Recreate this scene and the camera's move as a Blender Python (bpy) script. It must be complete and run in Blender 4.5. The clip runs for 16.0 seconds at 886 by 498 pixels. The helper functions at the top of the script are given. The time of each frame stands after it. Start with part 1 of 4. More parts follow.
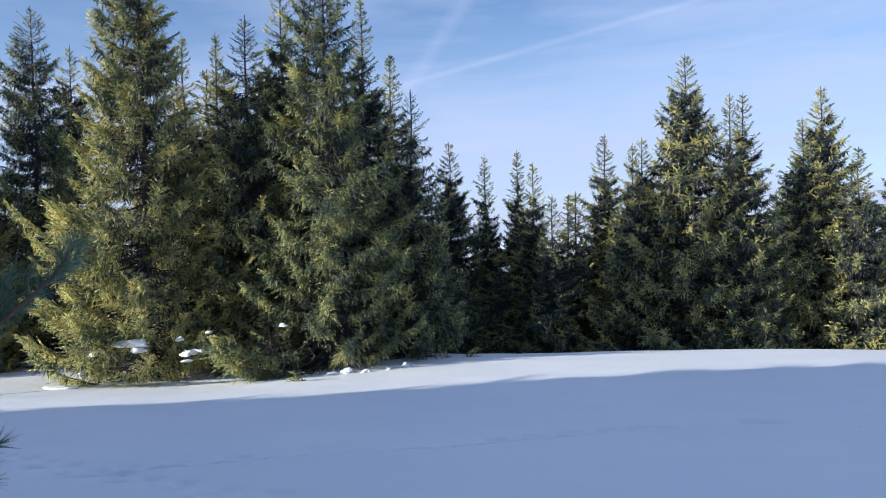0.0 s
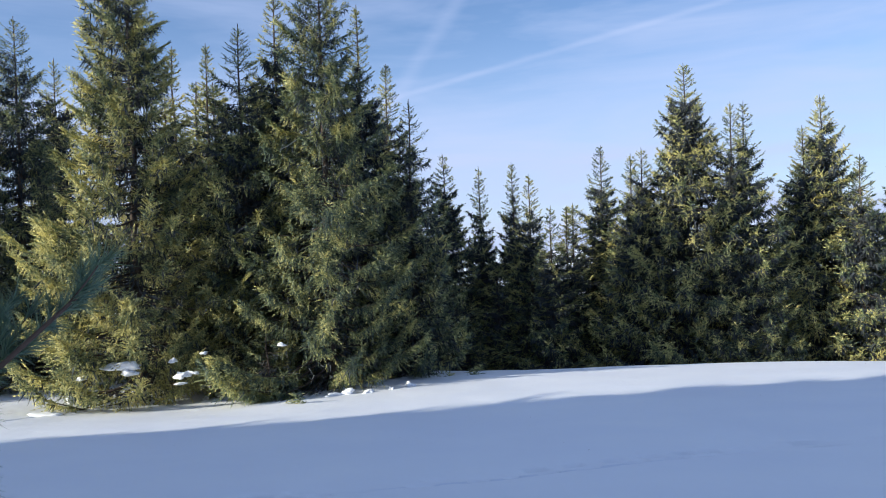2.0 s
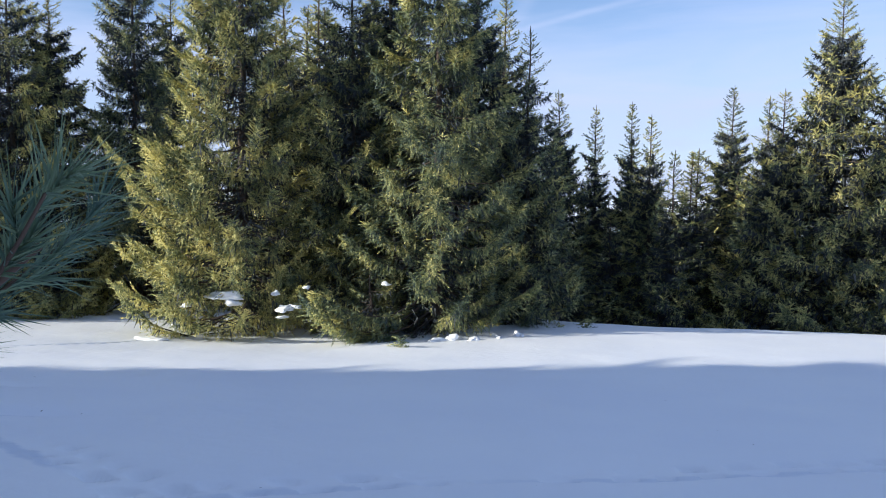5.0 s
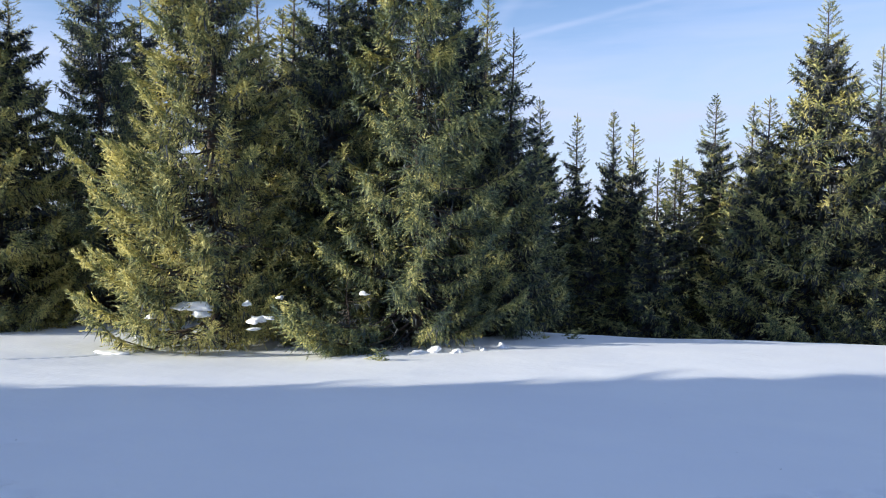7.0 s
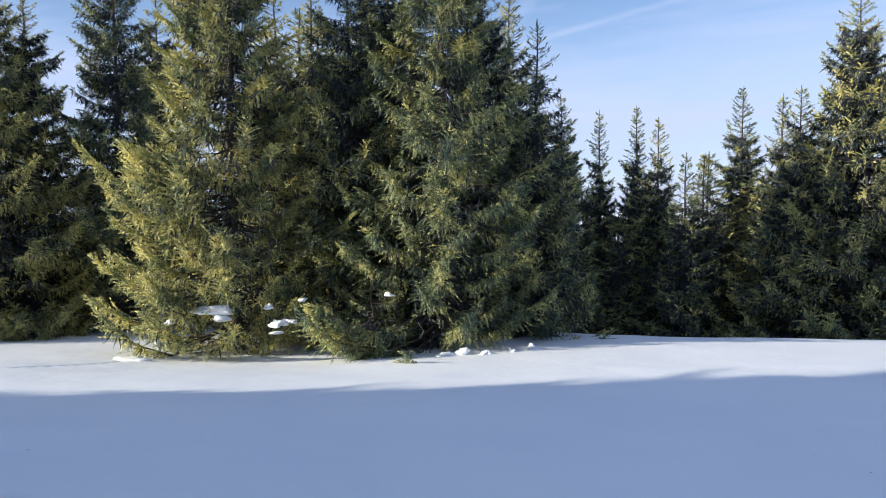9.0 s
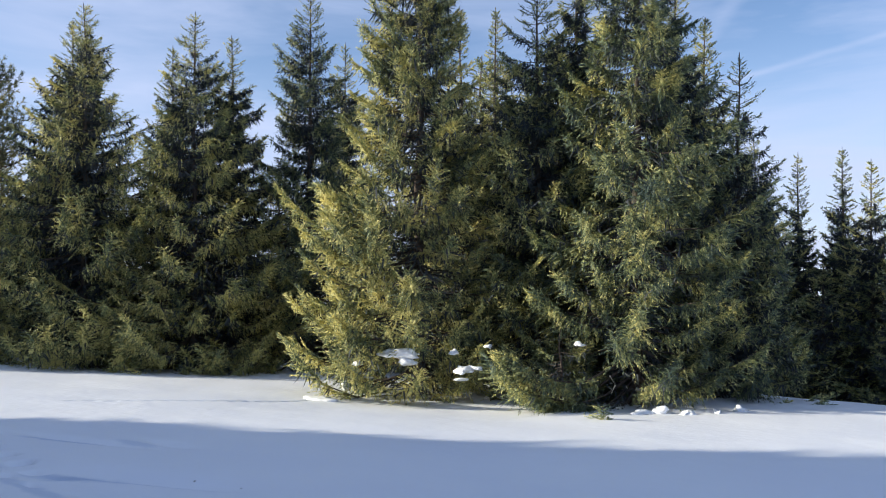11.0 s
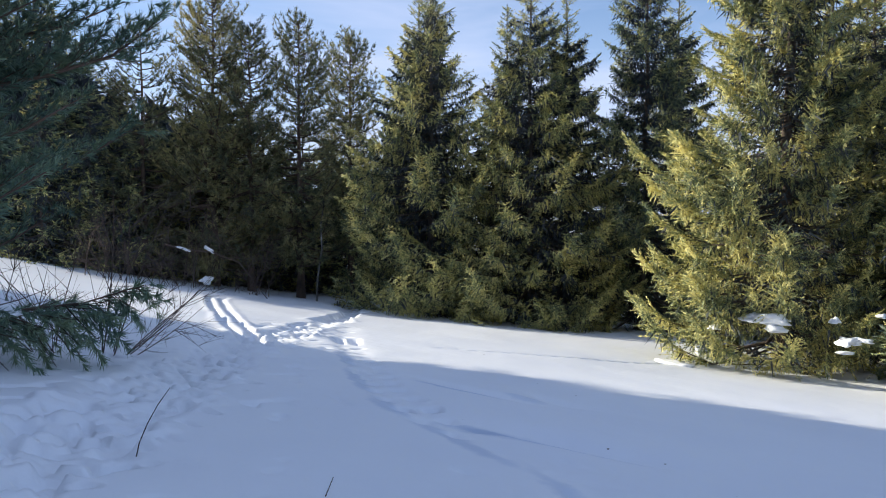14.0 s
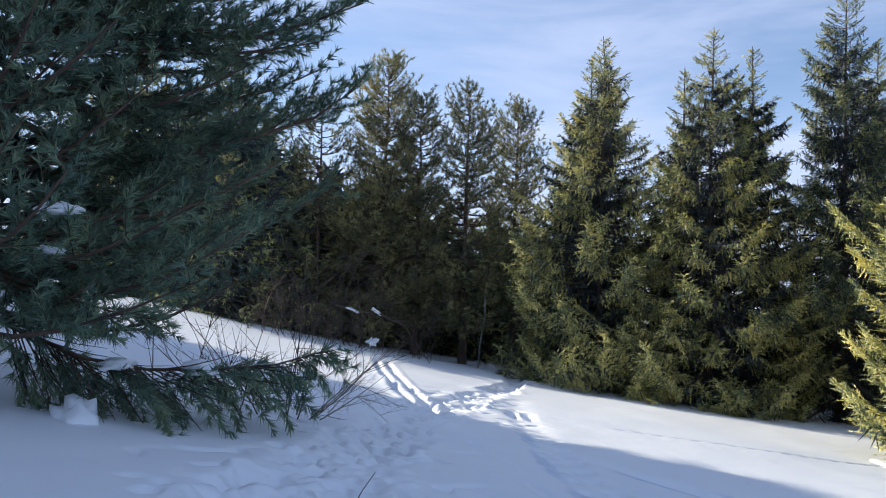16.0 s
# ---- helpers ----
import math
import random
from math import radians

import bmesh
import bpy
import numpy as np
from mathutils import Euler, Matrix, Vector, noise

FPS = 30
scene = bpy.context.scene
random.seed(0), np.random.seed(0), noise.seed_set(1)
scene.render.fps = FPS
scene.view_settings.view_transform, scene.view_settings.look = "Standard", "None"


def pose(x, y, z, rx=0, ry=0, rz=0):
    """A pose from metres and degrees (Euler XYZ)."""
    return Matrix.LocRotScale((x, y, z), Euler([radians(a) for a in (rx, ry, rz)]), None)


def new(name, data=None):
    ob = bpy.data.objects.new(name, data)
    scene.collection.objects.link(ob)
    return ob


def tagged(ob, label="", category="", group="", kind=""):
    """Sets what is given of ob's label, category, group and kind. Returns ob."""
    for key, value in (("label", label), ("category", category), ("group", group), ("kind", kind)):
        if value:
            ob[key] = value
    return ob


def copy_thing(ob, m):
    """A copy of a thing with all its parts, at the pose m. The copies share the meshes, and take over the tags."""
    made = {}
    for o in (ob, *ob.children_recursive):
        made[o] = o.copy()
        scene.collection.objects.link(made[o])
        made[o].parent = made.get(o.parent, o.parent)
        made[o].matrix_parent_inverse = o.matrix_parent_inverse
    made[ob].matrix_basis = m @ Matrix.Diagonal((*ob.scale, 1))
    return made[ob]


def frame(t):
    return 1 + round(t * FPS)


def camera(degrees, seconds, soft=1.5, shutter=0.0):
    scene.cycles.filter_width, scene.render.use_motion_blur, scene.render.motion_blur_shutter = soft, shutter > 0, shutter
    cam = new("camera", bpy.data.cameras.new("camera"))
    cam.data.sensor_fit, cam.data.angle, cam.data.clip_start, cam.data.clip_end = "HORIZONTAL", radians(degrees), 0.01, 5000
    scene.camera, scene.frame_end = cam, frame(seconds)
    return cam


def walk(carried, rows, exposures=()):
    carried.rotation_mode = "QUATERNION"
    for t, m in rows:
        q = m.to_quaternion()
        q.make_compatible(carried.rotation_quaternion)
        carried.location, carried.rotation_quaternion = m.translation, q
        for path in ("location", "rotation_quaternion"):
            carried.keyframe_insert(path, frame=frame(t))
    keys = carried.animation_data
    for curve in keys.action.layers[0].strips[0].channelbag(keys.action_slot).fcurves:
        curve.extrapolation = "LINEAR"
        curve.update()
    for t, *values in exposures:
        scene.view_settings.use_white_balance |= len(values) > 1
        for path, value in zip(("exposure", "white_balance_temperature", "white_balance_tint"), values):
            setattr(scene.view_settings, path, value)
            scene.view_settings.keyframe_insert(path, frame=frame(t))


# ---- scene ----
cam = camera(61.3, 16.0, soft=1.0)
METRES, EYE, TILT, LEAN, TURN = 8.5, 1.6, -1.5, 1.5, 0.0
ROWS = [
    (0.0, 0.0, 0.0, 0.0, 0.0, 0.0, -0.0),
    (0.5, -0.0107, 0.0195, 0.0028, 2.7, -0.86, -0.19),
    (1.0, -0.0353, 0.055, 0.0043, 4.76, 1.52, 0.34),
    (1.5, -0.0538, 0.0873, 0.0015, 0.85, 2.21, -0.7),
    (2.0, -0.0715, 0.1066, -0.0004, -1.11, 1.09, 0.67),
    (2.5, -0.0787, 0.1389, -0.0004, -1.96, -0.47, -1.65),
    (3.0, -0.0904, 0.1803, -0.0024, -2.35, -0.7, -1.72),
    (3.5, -0.0937, 0.222, -0.0028, 3.0, 0.06, -1.3),
    (4.0, -0.1058, 0.2534, 0.0006, 6.7, -1.67, -1.6),
    (4.5, -0.1193, 0.2812, 0.0033, 6.8, -3.71, -1.99),
    (7.0, -0.1584, 0.436, -0.0214, 4.8, -2.63, -2.27),
    (7.5, -0.1634, 0.4635, -0.0245, 2.87, -2.81, -1.32),
    (8.0, -0.1694, 0.4842, -0.032, 2.31, -2.54, -1.58),
    (10.5, -0.2738, 0.5825, -0.0714, 16.65, -0.59, -1.34),
    (11.0, -0.3031, 0.6044, -0.0741, 18.44, 1.29, -2.18),
    (11.5, -0.3307, 0.6087, -0.0766, 18.5, -0.39, -2.71),
    (12.0, -0.3495, 0.6107, -0.0821, 22.23, -1.64, -2.73),
    (12.5, -0.3839, 0.6332, -0.0847, 28.26, -1.95, -2.42),
    (13.0, -0.4149, 0.6286, -0.0881, 32.08, -2.21, -2.11),
    (13.5, -0.4448, 0.63, -0.0912, 36.71, -2.76, -1.89),
    (14.0, -0.4744, 0.6406, -0.0927, 41.63, -2.77, -2.16),
    (14.5, -0.4995, 0.6429, -0.0921, 44.02, -1.6, -1.77),
    (15.0, -0.5213, 0.6481, -0.0901, 45.96, -0.02, -1.92),
    (15.5, -0.5464, 0.6531, -0.0917, 49.9, 0.74, -3.04),
    (16.0, -0.576, 0.6506, -0.0935, 53.34, 1.7, -3.9),
]
EXPOSURES = [(0.0, 0.31, 5520, 10), (7.0, 0.45, 5640, 10), (11.0, 0.44, 5800, 10), (13.0, 0.50, 5830, 10), (16.0, 0.60, 5850, 10)]
walk(cam, [(t, pose(0, 0, EYE, TILT, LEAN, TURN) @ pose(METRES * x, METRES * y, METRES * z, 90 + pitch, roll, yaw)) for t, x, y, z, yaw, pitch, roll in ROWS], exposures=EXPOSURES)

# ---- light ----
SUN_EL, SUN_TO = 19.5, Vector((0.892, 0.452, 0.0)).normalized()      # height of the sun, and the way its light travels over the ground
light = bpy.data.lights.new("sun", "SUN")
light.energy, light.angle, light.color = 5.0, radians(0.6), (1.0, 0.86, 0.63)
sun = new("sun", light)
ray = Vector((SUN_TO.x, SUN_TO.y, -math.tan(radians(SUN_EL))))
sun.rotation_euler = ray.to_track_quat("-Z", "Y").to_euler()


def nodes_of(mat):
    mat.use_nodes = True
    t = mat.node_tree
    t.nodes.clear()
    return t.nodes, t.links


def make_sky():
    world = bpy.data.worlds.new("sky")
    scene.world = world
    n, l = nodes_of(world)
    out = n.new("ShaderNodeOutputWorld")
    bg = n.new("ShaderNodeBackground")
    bg.inputs["Strength"].default_value = 0.113
    sky = n.new("ShaderNodeTexSky")
    sky.sky_type, sky.sun_disc = "NISHITA", False
    sky.sun_elevation = radians(SUN_EL)
    sky.sun_rotation = math.atan2(-SUN_TO.x, -SUN_TO.y)
    sky.altitude, sky.air_density, sky.dust_density, sky.ozone_density = 1500, 1.0, 0.9, 2.0
    # thin streaked cirrus, stretched along the horizon, and two old contrails
    co = n.new("ShaderNodeTexCoord")
    mp = n.new("ShaderNodeMapping")
    mp.inputs["Scale"].default_value = (1.6, 1.6, 9.0)
    mp.inputs["Rotation"].default_value = (radians(4), radians(-5), 0)
    nz = n.new("ShaderNodeTexNoise")
    nz.inputs["Scale"].default_value, nz.inputs["Detail"].default_value, nz.inputs["Roughness"].default_value = 1.6, 5.0, 0.55
    nz.inputs["Distortion"].default_value = 0.4
    rp = n.new("ShaderNodeMapRange")
    rp.inputs["From Min"].default_value, rp.inputs["From Max"].default_value = 0.36, 0.74
    rp.inputs["To Min"].default_value, rp.inputs["To Max"].default_value = 0.08, 0.66
    l.new(co.outputs["Generated"], mp.inputs["Vector"])
    l.new(mp.outputs["Vector"], nz.inputs["Vector"])
    l.new(nz.outputs["Fac"], rp.inputs["Value"])
    amount = rp.outputs["Result"]
    for (a, b), width, strength, rough in CONTRAILS:
        normal = Vector(a).cross(Vector(b)).normalized()
        mid = (Vector(a).normalized() + Vector(b).normalized()).normalized()
        half = Vector(a).normalized().dot(mid)
        wob = n.new("ShaderNodeTexNoise")
        wob.inputs["Scale"].default_value, wob.inputs["Detail"].default_value = rough, 4.0
        l.new(co.outputs["Generated"], wob.inputs["Vector"])
        dt = n.new("ShaderNodeVectorMath")
        dt.operation = "DOT_PRODUCT"
        dt.inputs[1].default_value = normal
        l.new(co.outputs["Generated"], dt.inputs[0])
        ab = n.new("ShaderNodeMath")
        ab.operation = "ABSOLUTE"
        l.new(dt.outputs["Value"], ab.inputs[0])
        fall = n.new("ShaderNodeMapRange")
        fall.interpolation_type = "SMOOTHSTEP"
        fall.inputs["From Min"].default_value, fall.inputs["From Max"].default_value = width, 0.0
        l.new(ab.outputs["Value"], fall.inputs["Value"])
        al = n.new("ShaderNodeVectorMath")
        al.operation = "DOT_PRODUCT"
        al.inputs[1].default_value = mid
        l.new(co.outputs["Generated"], al.inputs[0])
        end = n.new("ShaderNodeMapRange")
        end.interpolation_type = "SMOOTHSTEP"
        end.inputs["From Min"].default_value, end.inputs["From Max"].default_value = half - 0.02, half + (1 - half) * 0.6
        l.new(al.outputs["Value"], end.inputs["Value"])
        m1 = n.new("ShaderNodeMath")
        m1.operation = "MULTIPLY"
        l.new(fall.outputs["Result"], m1.inputs[0])
        l.new(end.outputs["Result"], m1.inputs[1])
        m2 = n.new("ShaderNodeMath")
        m2.operation = "MULTIPLY"
        l.new(m1.outputs["Value"], m2.inputs[0])
        l.new(wob.outputs["Fac"], m2.inputs[1])
        m3 = n.new("ShaderNodeMath")
        m3.operation = "MULTIPLY_ADD"
        m3.inputs[1].default_value = strength
        l.new(m2.outputs["Value"], m3.inputs[0])
        l.new(amount, m3.inputs[2])
        amount = m3.outputs["Value"]
    # the pale haze low over the horizon
    low, haze, both = n.new("ShaderNodeSeparateXYZ"), n.new("ShaderNodeMapRange"), n.new("ShaderNodeMath")
    l.new(co.outputs["Generated"], low.inputs["Vector"])
    l.new(low.outputs["Z"], haze.inputs["Value"])
    haze.interpolation_type = "SMOOTHSTEP"
    haze.inputs["From Min"].default_value, haze.inputs["From Max"].default_value, haze.inputs["To Min"].default_value, haze.inputs["To Max"].default_value = 0.0, 0.32, 0.62, 0.0
    both.use_clamp = True
    l.new(haze.outputs["Result"], both.inputs[0])
    l.new(amount, both.inputs[1])
    amount = both.outputs["Value"]
    mix = n.new("ShaderNodeMixRGB")
    mix.inputs["Color2"].default_value = CLOUD
    l.new(amount, mix.inputs["Fac"])
    l.new(sky.outputs["Color"], mix.inputs["Color1"])
    l.new(mix.outputs["Color"], bg.inputs["Color"])
    l.new(bg.outputs["Background"], out.inputs["Surface"])


CLOUD = (4.55, 4.85, 6.0, 1)
CONTRAILS = [
    (((-0.039, 0.981, 0.19), (0.083, 0.933, 0.351)), 0.016, 0.30, 9.0),
    (((-0.057, 0.981, 0.187), (0.458, 0.84, 0.291)), 0.006, 0.38, 5.0),
]
make_sky()


# ---- materials ----
def needle_material(name, dark, mid, tip, clump=1.3, glow=0.08):
    """Conifer needles: shoots vary one by one, and patch by patch over the crown."""
    m = bpy.data.materials.new(name)
    n, l = nodes_of(m)
    out = n.new("ShaderNodeOutputMaterial")
    geo, obj, co = n.new("ShaderNodeNewGeometry"), n.new("ShaderNodeObjectInfo"), n.new("ShaderNodeTexCoord")
    nz = n.new("ShaderNodeTexNoise")
    nz.inputs["Scale"].default_value, nz.inputs["Detail"].default_value = clump, 3.0
    l.new(co.outputs["Object"], nz.inputs["Vector"])
    add = n.new("ShaderNodeMath")
    add.operation = "MULTIPLY_ADD"
    add.inputs[1].default_value = 0.34
    l.new(geo.outputs["Random Per Island"], add.inputs[0])
    patch = n.new("ShaderNodeMapRange")
    patch.inputs["From Min"].default_value, patch.inputs["From Max"].default_value = 0.30, 0.70
    patch.inputs["To Min"].default_value, patch.inputs["To Max"].default_value = 0.34, 0.80
    l.new(nz.outputs["Fac"], patch.inputs["Value"])
    l.new(patch.outputs["Result"], add.inputs[2])
    add2 = n.new("ShaderNodeMath")
    add2.operation = "MULTIPLY_ADD"
    add2.inputs[1].default_value = 0.16
    l.new(obj.outputs["Random"], add2.inputs[0])
    l.new(add.outputs["Value"], add2.inputs[2])
    ramp = n.new("ShaderNodeValToRGB")
    e = ramp.color_ramp.elements
    e[0].position, e[0].color = 0.56, (*dark, 1)
    e[1].position, e[1].color = 1.0, (*tip, 1)
    e.new(0.80).color = (*mid, 1)
    l.new(add2.outputs["Value"], ramp.inputs["Fac"])
    b = n.new("ShaderNodeBsdfPrincipled")
    b.inputs["Roughness"].default_value = 0.5
    b.inputs["Specular IOR Level"].default_value = 0.4
    tr = n.new("ShaderNodeBsdfTranslucent")
    l.new(ramp.outputs["Color"], b.inputs["Base Color"])
    l.new(ramp.outputs["Color"], tr.inputs["Color"])
    mx = n.new("ShaderNodeMixShader")
    mx.inputs["Fac"].default_value = glow
    l.new(b.outputs["BSDF"], mx.inputs[1])
    l.new(tr.outputs["BSDF"], mx.inputs[2])
    l.new(mx.outputs["Shader"], out.inputs["Surface"])
    return m


def rough_material(name, c1, c2, scale, rough=0.9, bump=0.3, stretch=(1, 1, 1)):
    m = bpy.data.materials.new(name)
    n, l = nodes_of(m)
    out, b = n.new("ShaderNodeOutputMaterial"), n.new("ShaderNodeBsdfPrincipled")
    co, mp = n.new("ShaderNodeTexCoord"), n.new("ShaderNodeMapping")
    mp.inputs["Scale"].default_value = stretch
    nz, n2 = n.new("ShaderNodeTexNoise"), n.new("ShaderNodeTexNoise")
    nz.inputs["Scale"].default_value, nz.inputs["Detail"].default_value = scale, 6.0
    n2.inputs["Scale"].default_value = scale * 0.12
    l.new(co.outputs["Object"], mp.inputs["Vector"])
    l.new(mp.outputs["Vector"], nz.inputs["Vector"])
    l.new(mp.outputs["Vector"], n2.inputs["Vector"])
    av = n.new("ShaderNodeMath")
    av.operation = "MULTIPLY_ADD"
    av.inputs[1].default_value = 0.6
    l.new(nz.outputs["Fac"], av.inputs[0])
    l.new(n2.outputs["Fac"], av.inputs[2])
    ramp = n.new("ShaderNodeValToRGB")
    e = ramp.color_ramp.elements
    e[0].position, e[0].color, e[1].position, e[1].color = 0.6, (*c1, 1), 1.0, (*c2, 1)
    l.new(av.outputs["Value"], ramp.inputs["Fac"])
    bp = n.new("ShaderNodeBump")
    bp.inputs["Strength"].default_value, bp.inputs["Distance"].default_value = bump, 0.02
    l.new(nz.outputs["Fac"], bp.inputs["Height"])
    l.new(bp.outputs["Normal"], b.inputs["Normal"])
    l.new(ramp.outputs["Color"], b.inputs["Base Color"])
    b.inputs["Roughness"].default_value = rough
    l.new(b.outputs["BSDF"], out.inputs["Surface"])
    return m


# shade painted into hollows and steps: x, y, half length, half width, turn, strength
DENT_SHADE = [(-8.15, 11.40, 0.85, 0.24, 0.28, 1.0), (-7.4, 11.55, 0.6, 0.18, 0.10, 0.7), (-10.3, 13.0, 0.8, 0.12, 0.0, 0.6), (-9.5, 13.5, 0.4, 0.14, -0.2, 0.4),
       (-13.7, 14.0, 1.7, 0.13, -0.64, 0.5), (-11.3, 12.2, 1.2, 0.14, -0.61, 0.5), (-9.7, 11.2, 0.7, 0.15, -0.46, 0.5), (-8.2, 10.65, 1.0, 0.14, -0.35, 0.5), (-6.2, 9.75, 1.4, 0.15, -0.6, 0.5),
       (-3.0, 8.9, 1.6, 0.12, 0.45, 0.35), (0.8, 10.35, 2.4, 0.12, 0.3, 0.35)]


def snow_material(name, litter=0.0):
    m = bpy.data.materials.new(name)
    n, l = nodes_of(m)
    out, b, co = n.new("ShaderNodeOutputMaterial"), n.new("ShaderNodeBsdfPrincipled"), n.new("ShaderNodeTexCoord")
    big, mid, fine = [n.new("ShaderNodeTexNoise") for _ in range(3)]
    for k, s, d in ((big, 0.35, 3.0), (mid, 3.0, 4.0), (fine, 60.0, 3.0)):
        k.inputs["Scale"].default_value, k.inputs["Detail"].default_value = s, d
        l.new(co.outputs["Object"], k.inputs["Vector"])
    ramp = n.new("ShaderNodeValToRGB")
    e = ramp.color_ramp.elements
    e[0].position, e[0].color = 0.3, (0.86, 0.885, 0.93, 1)
    e[1].position, e[1].color = 0.7, (0.91, 0.93, 0.95, 1)
    l.new(big.outputs["Fac"], ramp.inputs["Fac"])
    colour = ramp.outputs["Color"]
    if litter:
        # needles and bark crumbs blown on to the snow
        spots = n.new("ShaderNodeTexVoronoi")
        spots.inputs["Scale"].default_value = 2.2
        l.new(co.outputs["Object"], spots.inputs["Vector"])
        cut = n.new("ShaderNodeMapRange")
        cut.inputs["From Min"].default_value, cut.inputs["From Max"].default_value = 0.035, 0.022
        l.new(spots.outputs["Distance"], cut.inputs["Value"])
        few = n.new("ShaderNodeMapRange")
        few.inputs["From Min"].default_value, few.inputs["From Max"].default_value = 0.55, 0.62
        few.inputs["To Max"].default_value = litter
        l.new(mid.outputs["Fac"], few.inputs["Value"])
        mu = n.new("ShaderNodeMath")
        mu.operation = "MULTIPLY"
        l.new(cut.outputs["Result"], mu.inputs[0])
        l.new(few.outputs["Result"], mu.inputs[1])
        mx = n.new("ShaderNodeMixRGB")
        mx.inputs["Color2"].default_value = (0.08, 0.06, 0.04, 1)
        l.new(mu.outputs["Value"], mx.inputs["Fac"])
        l.new(colour, mx.inputs["Color1"])
        colour = mx.outputs["Color"]
    for cx, cy, a, c, turn, amount in DENT_SHADE if litter else ():
        # blue-grey mixed into the snow colour, as the shade in a dent
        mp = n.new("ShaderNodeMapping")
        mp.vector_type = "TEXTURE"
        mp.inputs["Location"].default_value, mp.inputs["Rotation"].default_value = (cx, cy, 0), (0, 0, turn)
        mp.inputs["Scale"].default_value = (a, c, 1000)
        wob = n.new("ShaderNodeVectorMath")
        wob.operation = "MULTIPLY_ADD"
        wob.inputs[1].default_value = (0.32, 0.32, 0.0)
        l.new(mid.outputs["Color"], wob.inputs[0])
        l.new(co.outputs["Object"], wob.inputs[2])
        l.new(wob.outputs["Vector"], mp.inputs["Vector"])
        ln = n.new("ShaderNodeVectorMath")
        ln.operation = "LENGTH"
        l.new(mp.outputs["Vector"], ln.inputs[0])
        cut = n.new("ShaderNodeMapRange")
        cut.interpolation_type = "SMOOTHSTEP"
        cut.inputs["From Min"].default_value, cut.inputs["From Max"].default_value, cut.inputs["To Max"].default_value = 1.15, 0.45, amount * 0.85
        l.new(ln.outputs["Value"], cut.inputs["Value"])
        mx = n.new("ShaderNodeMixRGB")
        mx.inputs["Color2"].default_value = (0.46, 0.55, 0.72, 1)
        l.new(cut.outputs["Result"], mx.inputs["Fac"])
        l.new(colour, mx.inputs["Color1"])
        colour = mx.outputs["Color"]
    l.new(colour, b.inputs["Base Color"])
    b.inputs["Roughness"].default_value = 0.65
    b.inputs["Specular IOR Level"].default_value = 0.3
    b1, b2 = n.new("ShaderNodeBump"), n.new("ShaderNodeBump")
    b1.inputs["Strength"].default_value, b1.inputs["Distance"].default_value = 0.32, 0.05
    b2.inputs["Strength"].default_value, b2.inputs["Distance"].default_value = 0.35, 0.006
    l.new(mid.outputs["Fac"], b1.inputs["Height"])
    l.new(fine.outputs["Fac"], b2.inputs["Height"])
    l.new(b1.outputs["Normal"], b2.inputs["Normal"])
    l.new(b2.outputs["Normal"], b.inputs["Normal"])
    l.new(b.outputs["BSDF"], out.inputs["Surface"])
    return m


SPRUCE = needle_material("spruce_needles", (0.044, 0.076, 0.070), (0.24, 0.28, 0.120), (0.69, 0.62, 0.22))
PINE = needle_material("pine_needles", (0.075, 0.10, 0.065), (0.22, 0.23, 0.11), (0.46, 0.40, 0.16), 1.0, 0.3)
NEAR_PINE = needle_material("stone_pine_needles", (0.078, 0.135, 0.108), (0.150, 0.230, 0.155), (0.25, 0.32, 0.18), 1.5, 0.15)
BARK = rough_material("spruce_bark", (0.035, 0.027, 0.021), (0.13, 0.10, 0.08), 9.0, stretch=(1, 1, 0.35))
PINE_BARK = rough_material("pine_bark", (0.04, 0.03, 0.024), (0.17, 0.11, 0.075), 9.0, stretch=(1, 1, 0.35))
TWIG = rough_material("bare_twig", (0.045, 0.032, 0.026), (0.14, 0.10, 0.08), 14.0)
# colour of the shade inside crowns, for the blades and cores set there
CROWN_SHADE = rough_material("crown_shade", (0.030, 0.042, 0.052), (0.080, 0.088, 0.092), 5.0, bump=1.0)
BIRCH = rough_material("birch_bark", (0.03, 0.027, 0.025), (0.42, 0.40, 0.37), 3.0, stretch=(1, 1, 2.5))
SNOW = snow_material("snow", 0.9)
SNOW_LUMP = snow_material("clumped_snow")


# ---- the lie of the land ----
COEF = (0.11, -0.26, -2.86, 0.21, 0.34, 0.09, -0.18, -0.32, -0.04, 0.14)


def land(x, y):
    """Height of the snow without tracks: a meadow that falls gently away towards the trees."""
    x, y = np.asarray(x, float), np.asarray(y, float)
    u, v = np.clip(x, -36, 22) / 20, np.clip(y, -6, 40) / 20
    c = COEF
    z = c[0] + c[1]*u + c[2]*v + c[3]*u*u + c[4]*u*v + c[5]*v*v + c[6]*u**3 + c[7]*u*u*v + c[8]*u*v*v + c[9]*v**3
    z = z - 0.11 * np.clip(y - 40, 0, 260) + 0.10 * np.clip(-6 - y, 0, 40)
    z = z + 0.03 * np.clip(-36 - x, 0, 80) - 0.04 * np.clip(x - 22, 0, 200)
    # beyond the crest the ground drops away under the trees
    east = np.clip((x + 3) / 6, 0, 1)
    d = np.clip(y - 29.0, 0, 14)
    dip = 0.22 * np.exp(-((x + 8.5) / 4.5) ** 2 - ((y - 22.8) / 3.6) ** 2)
    return z - 0.020 * d * d * east - dip


def ground_at(x, y):
    return float(land(x, y))


